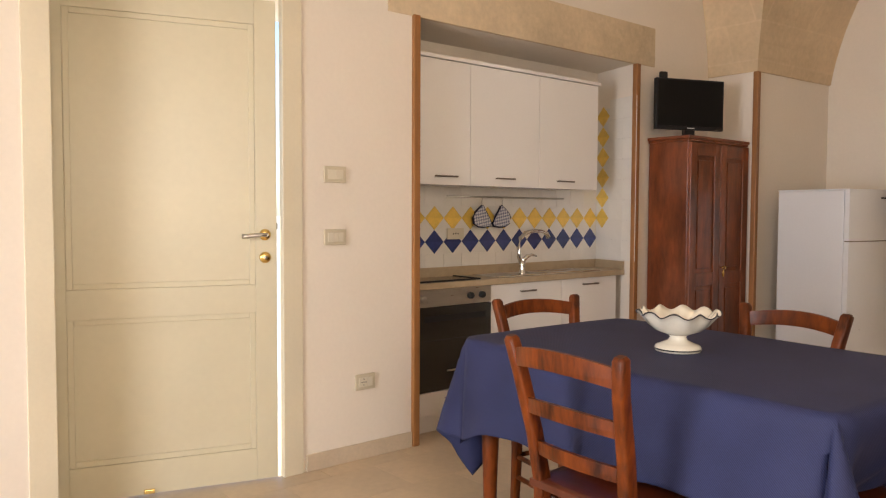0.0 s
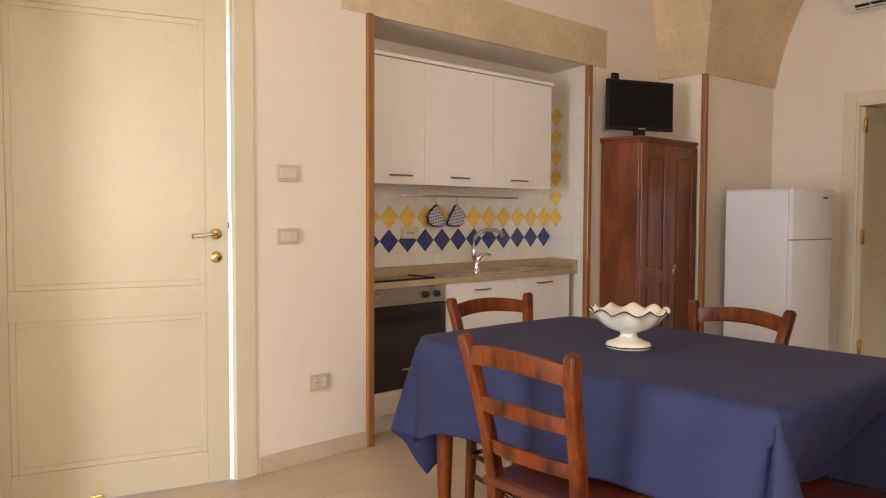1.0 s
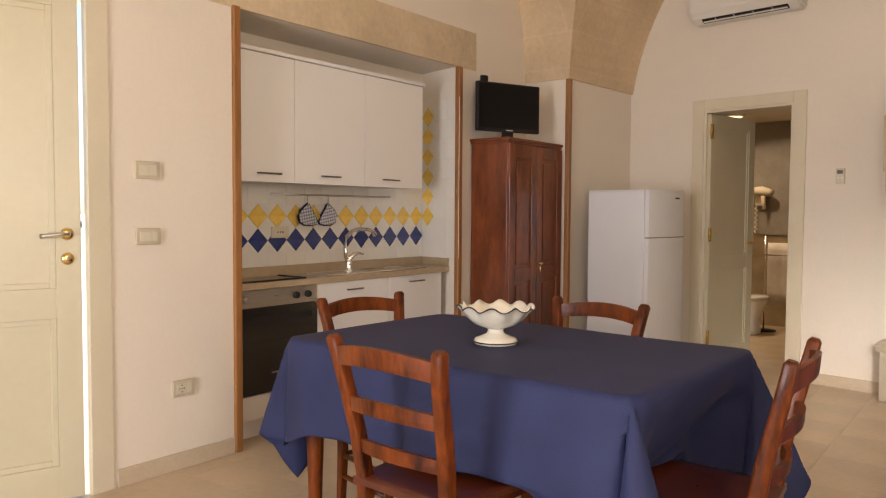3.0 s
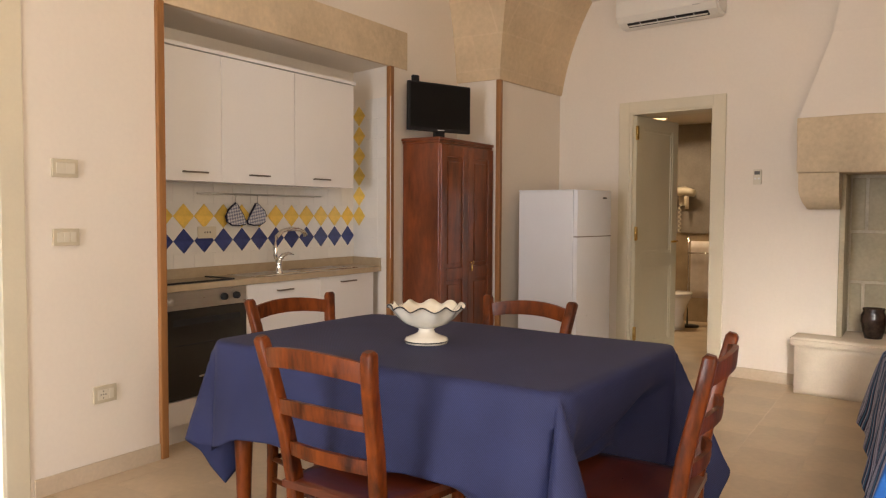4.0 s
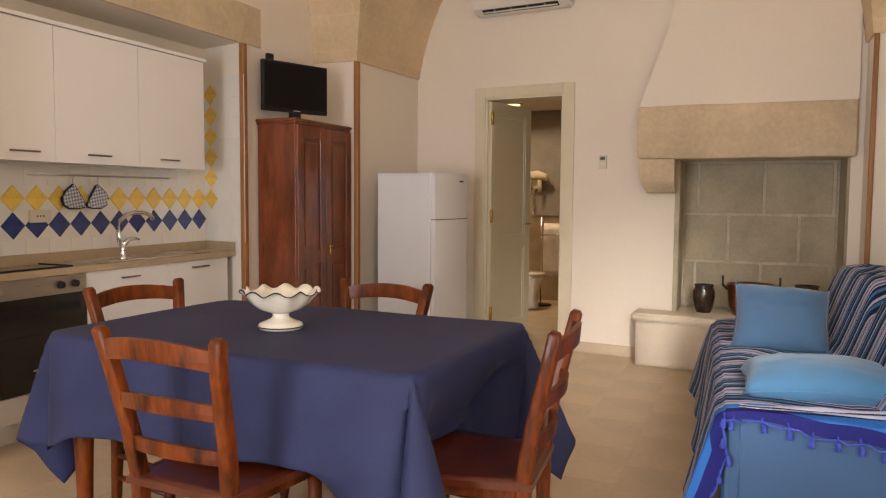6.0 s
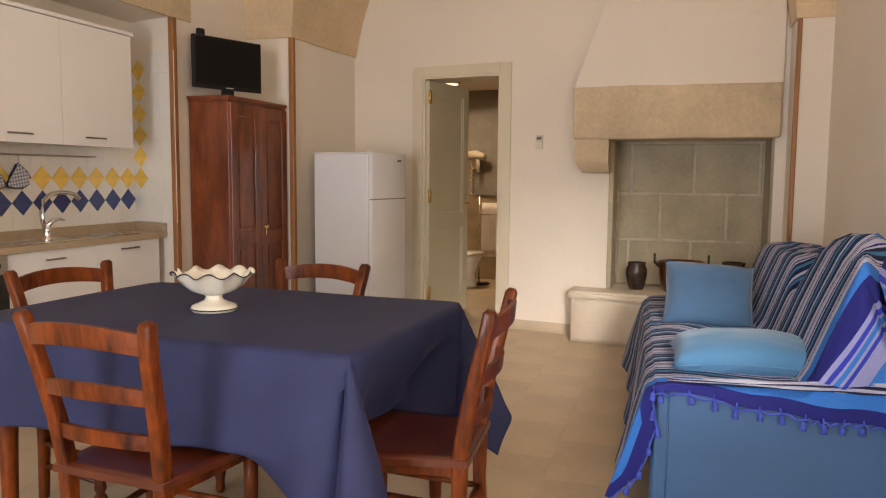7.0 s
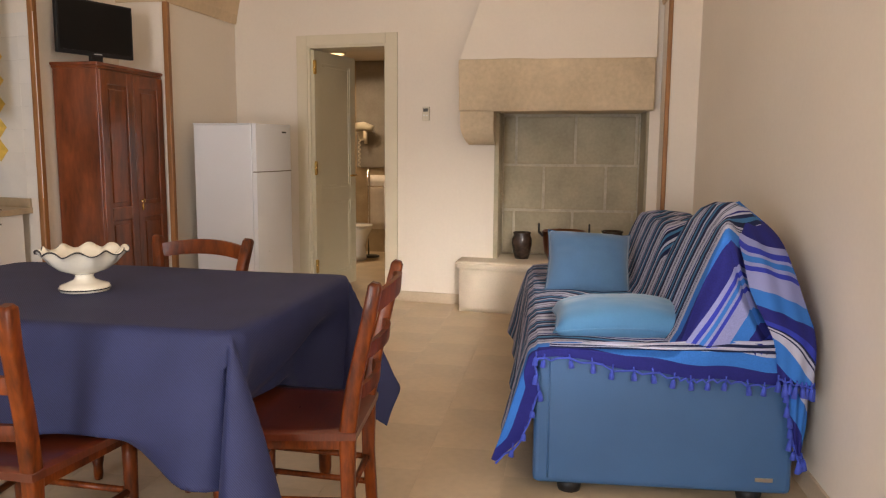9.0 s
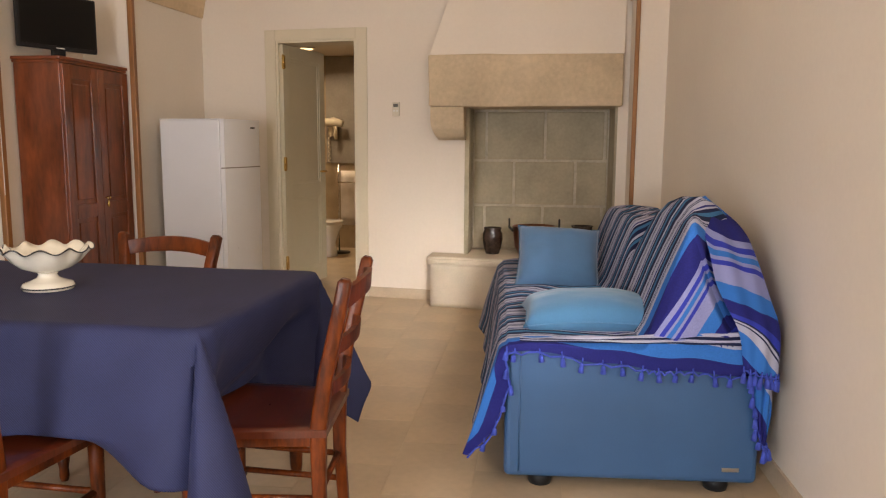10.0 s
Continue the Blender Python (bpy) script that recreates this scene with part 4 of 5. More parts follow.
# ---- dining table ----
TABLE = (-1.612, 2.518)
tw, td = 0.738, 0.480
table = root("dining_table", "cherry-stained wooden dining table under a blue cloth", "table", pose(*TABLE, 0, 0, 0, -2.8))
outline = [(sx * (tw - 0.08) + 0.08 * math.cos(radians(q + 15 * i)), sy * (td - 0.08) + 0.08 * math.sin(radians(q + 15 * i))) for sx, sy, q in ((1, 1, 0), (-1, 1, 90), (-1, -1, 180), (1, -1, 270)) for i in range(7)]
part("tabletop", prism(outline, 0.745, 0.780), M_CHAIR, table)
part("apron", join(B(-tw + 0.09, tw - 0.09, -td + 0.07, -td + 0.092, 0.65, 0.745), B(-tw + 0.09, tw - 0.09, td - 0.092, td - 0.07, 0.65, 0.745), B(-tw + 0.07, -tw + 0.092, -td + 0.092, td - 0.092, 0.65, 0.745), B(tw - 0.092, tw - 0.07, -td + 0.092, td - 0.092, 0.65, 0.745)), M_CHAIR, table)
for sx in (-1, 1):
    for sy in (-1, 1):
        part("leg", lathe([(0, 0), (0.020, 0), (0.024, 0.03), (0.030, 0.25), (0.039, 0.50), (0.036, 0.56), (0.044, 0.575), (0.036, 0.59), (0.044, 0.62), (0.044, 0.745), (0, 0.745)], 20, centre=(sx * (tw - 0.08), sy * (td - 0.08), 0)), M_CHAIR, table)


def smooth(a, b, x):
    t = max(0.0, min(1.0, (x - a) / (b - a)))
    return t * t * (3 - 2 * t)


# tablecloth: top, hanging sides and loose corner folds
# each corner's fold turns round the table's corner: (share of the corner's angle, lean along x, lean along y), degrees
FOLDS = {
    (-1, -1): [(0, -5, 0), (15, -10, 14), (28, -3, 22), (42, -6, 9), (57, -17, 4), (68, -22, -4), (79, -11, -6), (90, 0, -3)],
    (1, -1): [(0, 1, 0), (14, 9, 3), (27, 18, -2), (40, 17, -13), (54, 8, -19), (67, 0, -11), (79, -2, 0), (90, 0, -2)],
    (1, 1): [(0, 0, 0), (15, -1, -9), (30, 8, -10), (45, 16, -2), (60, 25, 5), (75, 13, 10), (90, 0, 4)],
    (-1, 1): [(0, -3, 0), (20, -10, 5), (45, -18, 18), (70, -5, 10), (90, 0, 3)],
}


def spline(keys, x):
    """A smooth run through (x, a, b) keys."""
    k = max(i for i in range(len(keys) - 1) if keys[i][0] <= x)
    p = [keys[max(0, min(len(keys) - 1, k + d))] for d in (-1, 0, 1, 2)]
    u = (x - p[1][0]) / (p[2][0] - p[1][0])
    return [0.5 * (2 * p[1][c] + (p[2][c] - p[0][c]) * u + (2 * p[0][c] - 5 * p[1][c] + 4 * p[2][c] - p[3][c]) * u * u + (3 * p[1][c] - p[0][c] - 3 * p[2][c] + p[3][c]) * u ** 3) for c in (1, 2)]


def drape(a, b, n=44, m=34, k=30):
    """A cloth over a tabletop of half sizes a, b, hung a little askew."""
    side = lambda h, c: [(-h, -(i / k) ** 0.85) for i in range(k, 0, -1)] + [(-h + 2 * h * i / c, 0) for i in range(c + 1)] + [(h, (i / k) ** 0.85) for i in range(1, k + 1)]
    rows = []
    for s, es in side(a, n):
        row = []
        for t, et in side(b, m):
            sx, sy = (1 if s > 0 else -1), (1 if t > 0 else -1)
            front = 0.345 + 0.102 * smooth(-0.45, 0.74, s) + 0.075 * (1 - smooth(-0.74, -0.48, s))
            ox = abs(es) * (0.45 if sx > 0 else 0.46)
            oy = abs(et) * (0.43 if sy > 0 else front)
            r = math.hypot(ox, oy)
            x, y, z = s, t, 0.0015 * math.sin(s * 7 + t * 5)
            u, v = 1 - (a - abs(s)) / 0.07, 1 - (b - abs(t)) / 0.07
            if u > 0 and v > 0:
                q = max(u, v) / math.hypot(u, v)
                x, y = sx * (a - 0.07 + 0.07 * u * q), sy * (b - 0.07 + 0.07 * v * q)
            if r > 0:
                if ox and oy:
                    lean = spline(FOLDS[sx, sy], min(89.99, math.degrees(math.atan2(oy, ox))))
                elif ox:
                    near = FOLDS[sx, -1][0][1:]
                    far = FOLDS[sx, 1][0][1:]
                    w = smooth(-b, b, t)
                    bell = math.cos(math.pi * t / (2 * b))
                    lean = [near[0] * (1 - w) + far[0] * w + sx * 4 * bell * (0.5 + math.sin(t * 11 + sx)), 0]
                else:
                    left = FOLDS[-1, sy][-1][1:]
                    right = FOLDS[1, sy][-1][1:]
                    w = smooth(-a, a, s)
                    bell = min(1.0, 2.2 * math.cos(math.pi * s / (2 * a)))
                    lean = [0, left[1] * (1 - w) + right[1] * w + sy * bell * (3 + 3.0 * math.sin(s * 9.5 + 0.8) + 1.6 * math.sin(s * 21))]
                d = Vector((math.tan(radians(lean[0])), math.tan(radians(lean[1])), -1)).normalized()
                soft = r - 0.012 * (1 - math.exp(-r / 0.012))
                roll = 0.012 * (1 - math.exp(-r / 0.012))
                flat = Vector((sx * ox, sy * oy, 0)).normalized()
                p = Vector((x, y, 0)) + d * soft + flat * roll
                q = Vector((s * 3.1 + es, t * 3.1 + et, r * 3))
                p += flat * (r / 0.45) * (0.012 * noise.noise(q) + 0.006 * noise.noise(q * 3.3) + 0.009 * noise.noise(Vector((s * 9 + t * 7, r * 1.5, 2))))
                # a slanting crease where the cloth is pushed in over the chair
                if ox and not oy and sx > 0:
                    line = -0.255 + 0.17 * smooth(-0.30, 0.34, t)
                    p.x -= 0.050 * smooth(0.0, 0.10, line - p.z) * smooth(-0.42, -0.12, t) * (1 - smooth(0.30, 0.46, t))
                    p.x -= 0.105 * smooth(0.0, 0.32, -p.z) * smooth(-0.47, -0.31, t) * (1 - smooth(0.22, 0.44, t))
                # where a chair seat stands under the hem, the cloth turns in over it
                if not (ox and oy):
                    if ox:
                        rest = 1 - smooth(0.26, 0.34, abs(t - (-0.14 if sx > 0 else 0.03)))
                    else:
                        rest = 1 - smooth(0.19, 0.34 if s < 0.07 else 0.56, abs(s - (0.07 if sy < 0 else 0.04)))
                    low = -0.314
                    if p.z < low:
                        lift = (low - p.z) * rest
                        p.z += lift
                        p -= flat * 0.85 * lift
                x, y, z = p
            row.append((x, y, z))
        rows.append(row)
    return sheet(rows, 0.003)


def weave(name, c1, c2, scale, rough=0.9):
    m = bpy.data.materials.new(name)
    m.use_nodes = True
    nt = m.node_tree
    b = nt.nodes["Principled BSDF"]
    tc = nt.nodes.new("ShaderNodeTexCoord")
    w1 = nt.nodes.new("ShaderNodeTexWave")
    w1.bands_direction = "DIAGONAL"
    w1.inputs["Scale"].default_value, w1.inputs["Distortion"].default_value = scale, 1.5
    w1.inputs["Detail"].default_value = 1
    n = nt.nodes.new("ShaderNodeTexNoise")
    n.inputs["Scale"].default_value = 5
    mx = nt.nodes.new("ShaderNodeMix")
    mx.data_type = "RGBA"
    mx.inputs[6].default_value, mx.inputs[7].default_value = (*c1, 1), (*c2, 1)
    ma = nt.nodes.new("ShaderNodeMath")
    ma.operation = "MULTIPLY_ADD"
    ma.inputs[1].default_value = 0.55
    for q in (w1, n):
        nt.links.new(tc.outputs["Object"], q.inputs["Vector"])
    nt.links.new(w1.outputs["Fac"], ma.inputs[0])
    sc = nt.nodes.new("ShaderNodeMath")
    sc.operation = "MULTIPLY"
    sc.inputs[1].default_value = 0.45
    nt.links.new(n.outputs["Fac"], sc.inputs[0])
    nt.links.new(sc.outputs[0], ma.inputs[2])
    nt.links.new(ma.outputs[0], mx.inputs[0])
    nt.links.new(mx.outputs[2], b.inputs["Base Color"])
    bp = nt.nodes.new("ShaderNodeBump")
    bp.inputs["Strength"].default_value, bp.inputs["Distance"].default_value = 0.35, 0.002
    nt.links.new(ma.outputs[0], bp.inputs["Height"])
    nt.links.new(bp.outputs["Normal"], b.inputs["Normal"])
    b.inputs["Roughness"].default_value = rough
    b.inputs["Specular IOR Level"].default_value = 0.3
    b.inputs["Sheen Weight"].default_value, b.inputs["Sheen Roughness"].default_value = 0.022, 0.4
    b.inputs["Sheen Tint"].default_value = (1.0, 0.86, 0.80, 1)
    return m


M_CLOTH = weave("blue_cotton_twill", (0.0082, 0.0108, 0.038), (0.034, 0.0425, 0.128), 78, 0.7)
solid("tablecloth", drape(tw + 0.006, td + 0.006), M_CLOTH, "dark blue woven cotton tablecloth draped over the table", "tablecloth", m=pose(*TABLE, 0.7875, 0, 0, -2.8))

# footed fruit bowl with a wavy rim
bowl = root("fruit_bowl", "cream ceramic footed bowl with wavy dark-edged rim", "bowl", pose(-1.650, 2.472, 0.7905) @ Matrix.Diagonal((0.955, 0.955, 0.91, 1)))


def frill(r, h, a):
    k = max(0.0, (h - 0.10) / 0.055)
    return r * (1 + 0.05 * k * math.cos(10 * a)), h + 0.010 * k * math.sin(10 * a)


part("foot", lathe([(0, 0), (0.083, 0), (0.086, 0.010), (0.082, 0.022), (0.060, 0.030), (0.036, 0.042), (0.030, 0.055), (0.036, 0.066), (0, 0.066)], 40), M_CERAMIC, bowl)
part("foot_line", lathe([(0.0840, 0.0075), (0.0874, 0.0075), (0.0874, 0.0125), (0.0840, 0.0125)], 40), M_LINE, bowl, "dark painted line")
part("basin", lathe([(0, 0.062), (0.04, 0.064), (0.085, 0.082), (0.112, 0.105), (0.128, 0.130), (0.143, 0.150), (0.148, 0.152), (0.142, 0.156), (0.122, 0.135), (0.104, 0.110), (0.075, 0.088), (0, 0.075)], 120, wave=frill), M_CERAMIC, bowl)
part("rim_line", lathe([(0.1460, 0.1490), (0.1498, 0.1495), (0.1500, 0.1540), (0.1468, 0.1545)], 120, wave=frill), M_LINE, bowl, "dark painted rim line")
for i, (x, y) in enumerate(((0.06, -0.03), (0.085, 0.02), (0.03, 0.05))):
    part("painted_sprig", lathe([(0, 0), (0.012, 0), (0.012, 0.003), (0, 0.003)], 10, centre=(x, y, 0.100 + 0.012 * i)), M_YTILE, bowl, "small yellow and green painted sprig")


# ---- chairs ----
def make_chair(m):
    """A ladder-back chair: origin on the floor under the seat, the back at -y."""
    c = root("dining_chair", "cherry-stained wooden ladder-back dining chair at the table", "chair", m, "chairs round the table")
    w0 = 0.203
    for s in (-1, 1):
        pts = [(s * 0.168, -0.190, 0.0), (s * 0.169, -0.175, 0.25), (s * 0.172, -0.175, 0.44), (s * 0.183, -0.20, 0.60), (s * 0.200, -0.245, 0.79), (s * (w0 + 0.014), -0.268, 0.894), (s * (w0 + 0.014), -0.2705, 0.905)]
        part("back_post", bar(pts, [0.032, 0.038, 0.042, 0.042, 0.042, 0.041, 0.028], [0.036, 0.042, 0.050, 0.046, 0.042, 0.040, 0.024]), M_CHAIR, c)
        part("front_leg", lathe([(0, 0), (0.014, 0), (0.018, 0.02), (0.017, 0.05), (0.024, 0.09), (0.015, 0.105), (0.023, 0.125), (0.019, 0.15), (0.022, 0.30), (0.024, 0.425), (0, 0.425)], 16, centre=(s * 0.200, 0.185, 0)), M_CHAIR, c)
        for z in (0.135, 0.225):
            part("side_stretcher", tube([(s * 0.170, -0.175, z), (s * 0.200, 0.185, z + 0.01)], 0.011, 8), M_CHAIR, c)
        part("side_rail", moved(B(-0.011, 0.011, -0.178, 0.178, 0.392, 0.426, bevel=0.003), pose(s * 0.187, 0.007, 0, 0, 0, -s * 4.6)), M_CHAIR, c)
    part("front_stretcher", tube([(-0.2, 0.185, 0.23), (0.2, 0.185, 0.23)], 0.011, 8), M_CHAIR, c)
    part("back_stretcher", tube([(-0.168, -0.172, 0.23), (0.168, -0.17, 0.23)], 0.011, 8), M_CHAIR, c)
    part("front_rail", B(-0.195, 0.195, 0.176, 0.196, 0.392, 0.426, bevel=0.003), M_CHAIR, c)
    part("back_rail", B(-0.160, 0.160, -0.150, -0.132, 0.400, 0.4268, bevel=0.003), M_CHAIR, c)
    # dished plank seat
    n = 12
    bm = bmesh.new()
    g = []
    for lev in (0, 1):
        lay = []
        for i in range(n + 1):
            row = []
            for j in range(n + 1):
                a, b = 2 * i / n - 1, 2 * j / n - 1
                wide = 0.198 + 0.046 * (b + 1) / 2
                dish = 0.010 * (1 - a * a) * (1 - b * b)
                edge = 0.006 * (max(abs(a), abs(b)) > 0.99)
                row.append(bm.verts.new((a * wide, 0.01 + b * 0.215, 0.427 if lev == 0 else 0.454 - dish - edge)))
            lay.append(row)
        g.append(lay)
    for lev in (0, 1):
        for i in range(n):
            for j in range(n):
                bm.faces.new((g[lev][i][j], g[lev][i + 1][j], g[lev][i + 1][j + 1], g[lev][i][j + 1])).smooth = True
    for i in range(n):
        for j0 in (0, n):
            bm.faces.new((g[0][i][j0], g[0][i + 1][j0], g[1][i + 1][j0], g[1][i][j0]))
            bm.faces.new((g[0][j0][i], g[0][j0][i + 1], g[1][j0][i + 1], g[1][j0][i]))
    bmesh.ops.recalc_face_normals(bm, faces=bm.faces)
    part("seat", bm, M_SEAT, c, "darker polished wooden seat")
    # three bowed slats
    for z, hh, arch, yy in ((0.553, 0.043, 0.012, -0.191), (0.688, 0.046, 0.014, -0.222), (0.838, 0.058, 0.024, -0.257)):
        rows = []
        for i in range(17):
            a = 2 * i / 16 - 1
            bow = -0.040 * (1 - a * a)
            up = arch * (1 - a * a)
            x = a * (0.175 + 0.022 * (z - 0.55) / 0.28 + 0.012 * (z - 0.55) / 0.25)
            ring = []
            for dy, dz in ((-0.008, -hh / 2 + up * 0.85), (-0.009, 0), (-0.008, hh / 2 + up), (0.008, hh / 2 + up), (0.009, 0), (0.008, -hh / 2 + up * 0.85)):
                ring.append((x, yy + bow + dy - 0.10 * dz, z + dz))
            rows.append(ring + [ring[0]])
        bm = sheet(rows)
        bmesh.ops.remove_doubles(bm, verts=bm.verts, dist=1e-5)
        bmesh.ops.recalc_face_normals(bm, faces=bm.faces)
        for f in bm.faces:
            f.smooth = False
        part("back_slat", bm, M_CHAIR, c)
    return c


chair = make_chair(pose(-1.530, 1.996, 0, 0, 0, -3.5))
copy_thing(chair, pose(-2.202, 2.555, 0, 0, 0, -100))
copy_thing(chair, pose(-1.568, 2.850, 0, 0, 0, 174))
copy_thing(chair, pose(-0.833, 2.382, 0, 0, 0, 94.5))

# ---- sofa ----
SOFA = pose(-0.118, 2.852, 0, 0, 0, 3.2)
SL = 2.02
sofa = root("sofa", "blue leatherette sofa with low box arms under a striped throw", "sofa", SOFA.copy())
part("end_panel", B(0.0, 0.93, 0.0, 0.11, 0.045, 0.555, bevel=0.022, seg=3), M_LEATHER, sofa, "smooth blue leatherette end panel")
part("end_panel", B(0.0, 0.93, SL - 0.11, SL, 0.045, 0.555, bevel=0.022, seg=3), M_LEATHER, sofa)
part("seat_base", B(0.012, 0.90, 0.111, SL - 0.111, 0.06, 0.40, bevel=0.012), M_LEATHER, sofa)
part("seat_cushion", B(0.0, 0.50, 0.112, SL / 2 - 0.002, 0.401, 0.548, bevel=0.03, seg=3), M_LEATHER, sofa)
part("seat_cushion", B(0.0, 0.50, SL / 2 + 0.002, SL - 0.112, 0.401, 0.548, bevel=0.03, seg=3), M_LEATHER, sofa)
part("seam", tube([(0.055, -0.001, 0.07), (0.055, -0.002, 0.3), (0.055, -0.001, 0.54)], 0.0035, 6), M_LEATHER, sofa)
part("maker_plate", B(0.800, 0.862, -0.003, 0.0, 0.093, 0.108, bevel=0.001), M_STEEL, sofa, "small silver maker's plate")
for x in (0.14, 0.80):
    for y in (0.07, SL - 0.07):
        part("foot", lathe([(0, 0), (0.042, 0), (0.046, 0.02), (0.046, 0.046), (0, 0.046)], 18, centre=(x, y, 0)), M_DARK, sofa, "black plastic foot")


def back_rise(y):
    """How far the back cushions stand up at y along the sofa."""
    c1 = smooth(-0.06, 0.36, y) * (1 - 0.56 * smooth(0.58, 0.78, y))
    c2 = 0.26 * smooth(0.80, 1.00, y) * (1 - smooth(1.82, 2.02, y))
    return c1 + c2 - 0.48 * smooth(1.80, 2.03, y)


for y0, y1, hh in ((0.36, 0.66, 0.90), (0.92, 1.76, 0.80)):
    bm = B(0.66, 0.84, y0, y1, 0.50, hh, bevel=0.07, seg=4)
    part("back_cushion", bm, M_LEATHER, sofa)
part("back_frame", B(0.80, 0.885, 0.30, SL - 0.11, 0.40, 0.72, bevel=0.03, seg=3), M_LEATHER, sofa)

# striped throw: seat, front fall, back and the flap over the near end
PROFILE = [(-0.055, 0.13), (-0.050, 0.22), (-0.040, 0.34), (-0.030, 0.45), (-0.018, 0.53), (0.012, 0.566), (0.08, 0.572), (0.20, 0.572), (0.32, 0.570), (0.42, 0.568), (0.495, 0.570),
           (0.525, 0.62), (0.550, 0.70), (0.580, 0.80), (0.615, 0.90), (0.655, 1.000), (0.70, 1.062), (0.755, 1.085), (0.81, 1.062), (0.870, 0.985), (0.905, 0.86), (0.925, 0.72), (0.935, 0.60)]


def dense(points, k):
    out = []
    for (a, b), (c, d) in zip(points, points[1:]):
        out += [(a + (c - a) * i / k, b + (d - b) * i / k) for i in range(k)]
    return out + [points[-1]]


cols = dense(PROFILE, 3)
NF = 48
ys_list = [-1 + i / NF for i in range(NF)] + [0.012 + (SL - 0.02) * (i / 110) for i in range(111)]
rows = []
for y in ys_list:
    row = []
    for j, (u, z) in enumerate(cols):
        yy = max(y, 0.0)
        b = back_rise(yy + 0.36 * (1 - smooth(0.52, 0.86, u)) * (1 - smooth(0.0, 0.6, yy)))
        zz, uu = z, u
        if z > 0.575:
            top = 0.568 + 0.517 * b
            q = 0.05
            gap = max(0.0, q - abs(z - top)) / q
            zz = min(z, top) - gap * gap * q * 0.25
            uu = u + 0.04 * (1 - b) * smooth(0.6, 0.75, u) * 0.5
        wob = 0.006 * noise.noise(Vector((u * 6, yy * 7, z * 3))) + 0.003 * noise.noise(Vector((u * 17, yy * 15, 2)))
        if 0.03 < u < 0.49:
            zz += 0.010 * noise.noise(Vector((u * 5, yy * 4, 5))) + 0.006 * math.exp(-((u - 0.42) / 0.05) ** 2) * math.sin(yy * 34)
        if u < 0.0:
            uu += 0.014 * math.sin(yy * 11 + z * 4) * (0.56 - z) / 0.4 - (0.03 + 0.07 * math.exp(-yy / 0.35)) * (0.56 - z) / 0.4
            uu -= 0.04 * smooth(1.60, 1.95, yy) * (0.56 - z) / 0.4
        if u > 0.55:
            zz += 0.014 * math.sin(yy * 17 + u * 20) * b * smooth(0.55, 0.7, u) * (1 - smooth(0.75, 0.95, u))
        px, py, pz = uu + wob, yy, zz + wob
        if y < 0:
            k = -y
            fall = max(0.03, pz - (0.560 - 0.215 * u + 0.125 * u * u)) + 0.005 * math.sin(u * 26)
            if u < 0.0:
                fall = 0.012
                py = -0.022 * k ** 0.5 - 0.008 * math.sin(z * 30)
                px += 0.080 * k * min(1.0, (0.57 - z) / 0.16) * smooth(0.08, 0.24, z)
            else:
                edge = smooth(0.0, 0.25, k)
                py = 0.012 - 0.030 * edge - 0.022 * math.sin(math.pi * k) * smooth(0.52, 0.6, u) * (0.6 + 0.4 * math.sin(u * 33)) - 0.012 * k * (1 + math.sin(u * 40))* smooth(0.78, 0.9, u)
                pz -= fall * k
        row.append((px, py, pz))
    rows.append(row)
bm = bmesh.new()
uvl = bm.loops.layers.uv.new("UVMap")
grid = [[bm.verts.new(p) for p in row] for row in rows]
n0, m0 = len(grid), len(grid[0])
arc = [[0.0] * m0 for _ in range(n0)]
for i in range(1, n0):
    for j in range(m0):
        arc[i][j] = arc[i - 1][j] + (grid[i][j].co - grid[i - 1][j].co).length
seam = max(j for j in range(m0) if cols[j][0] <= 0.50)


def stripe(i, j, slanted):
    """How far across the throw's stripes a point lies."""
    co = grid[i][j].co
    if slanted:
        return 0.078 + max(co.y, 0.0) - 0.87 * (co.x - 0.505 - 0.57 * (co.z - 0.76))
    return arc[i][j]


for i in range(n0 - 1):
    for j in range(m0 - 1):
        corners = ((i, j), (i, j + 1), (i + 1, j + 1), (i + 1, j))
        f = bm.faces.new([grid[a][b] for a, b in corners])
        f.smooth = True
        mid = f.calc_center_median()
        slanted = j >= seam and (i >= NF or mid.z > 0.598 - 0.02 * mid.x)
        for lp, (a, b) in zip(f.loops, corners):
            lp[uvl].uv = (stripe(a, b, slanted), b / m0)
hem = [tuple(v.co) for v in grid[0]]
bmesh.ops.recalc_face_normals(bm, faces=bm.faces)


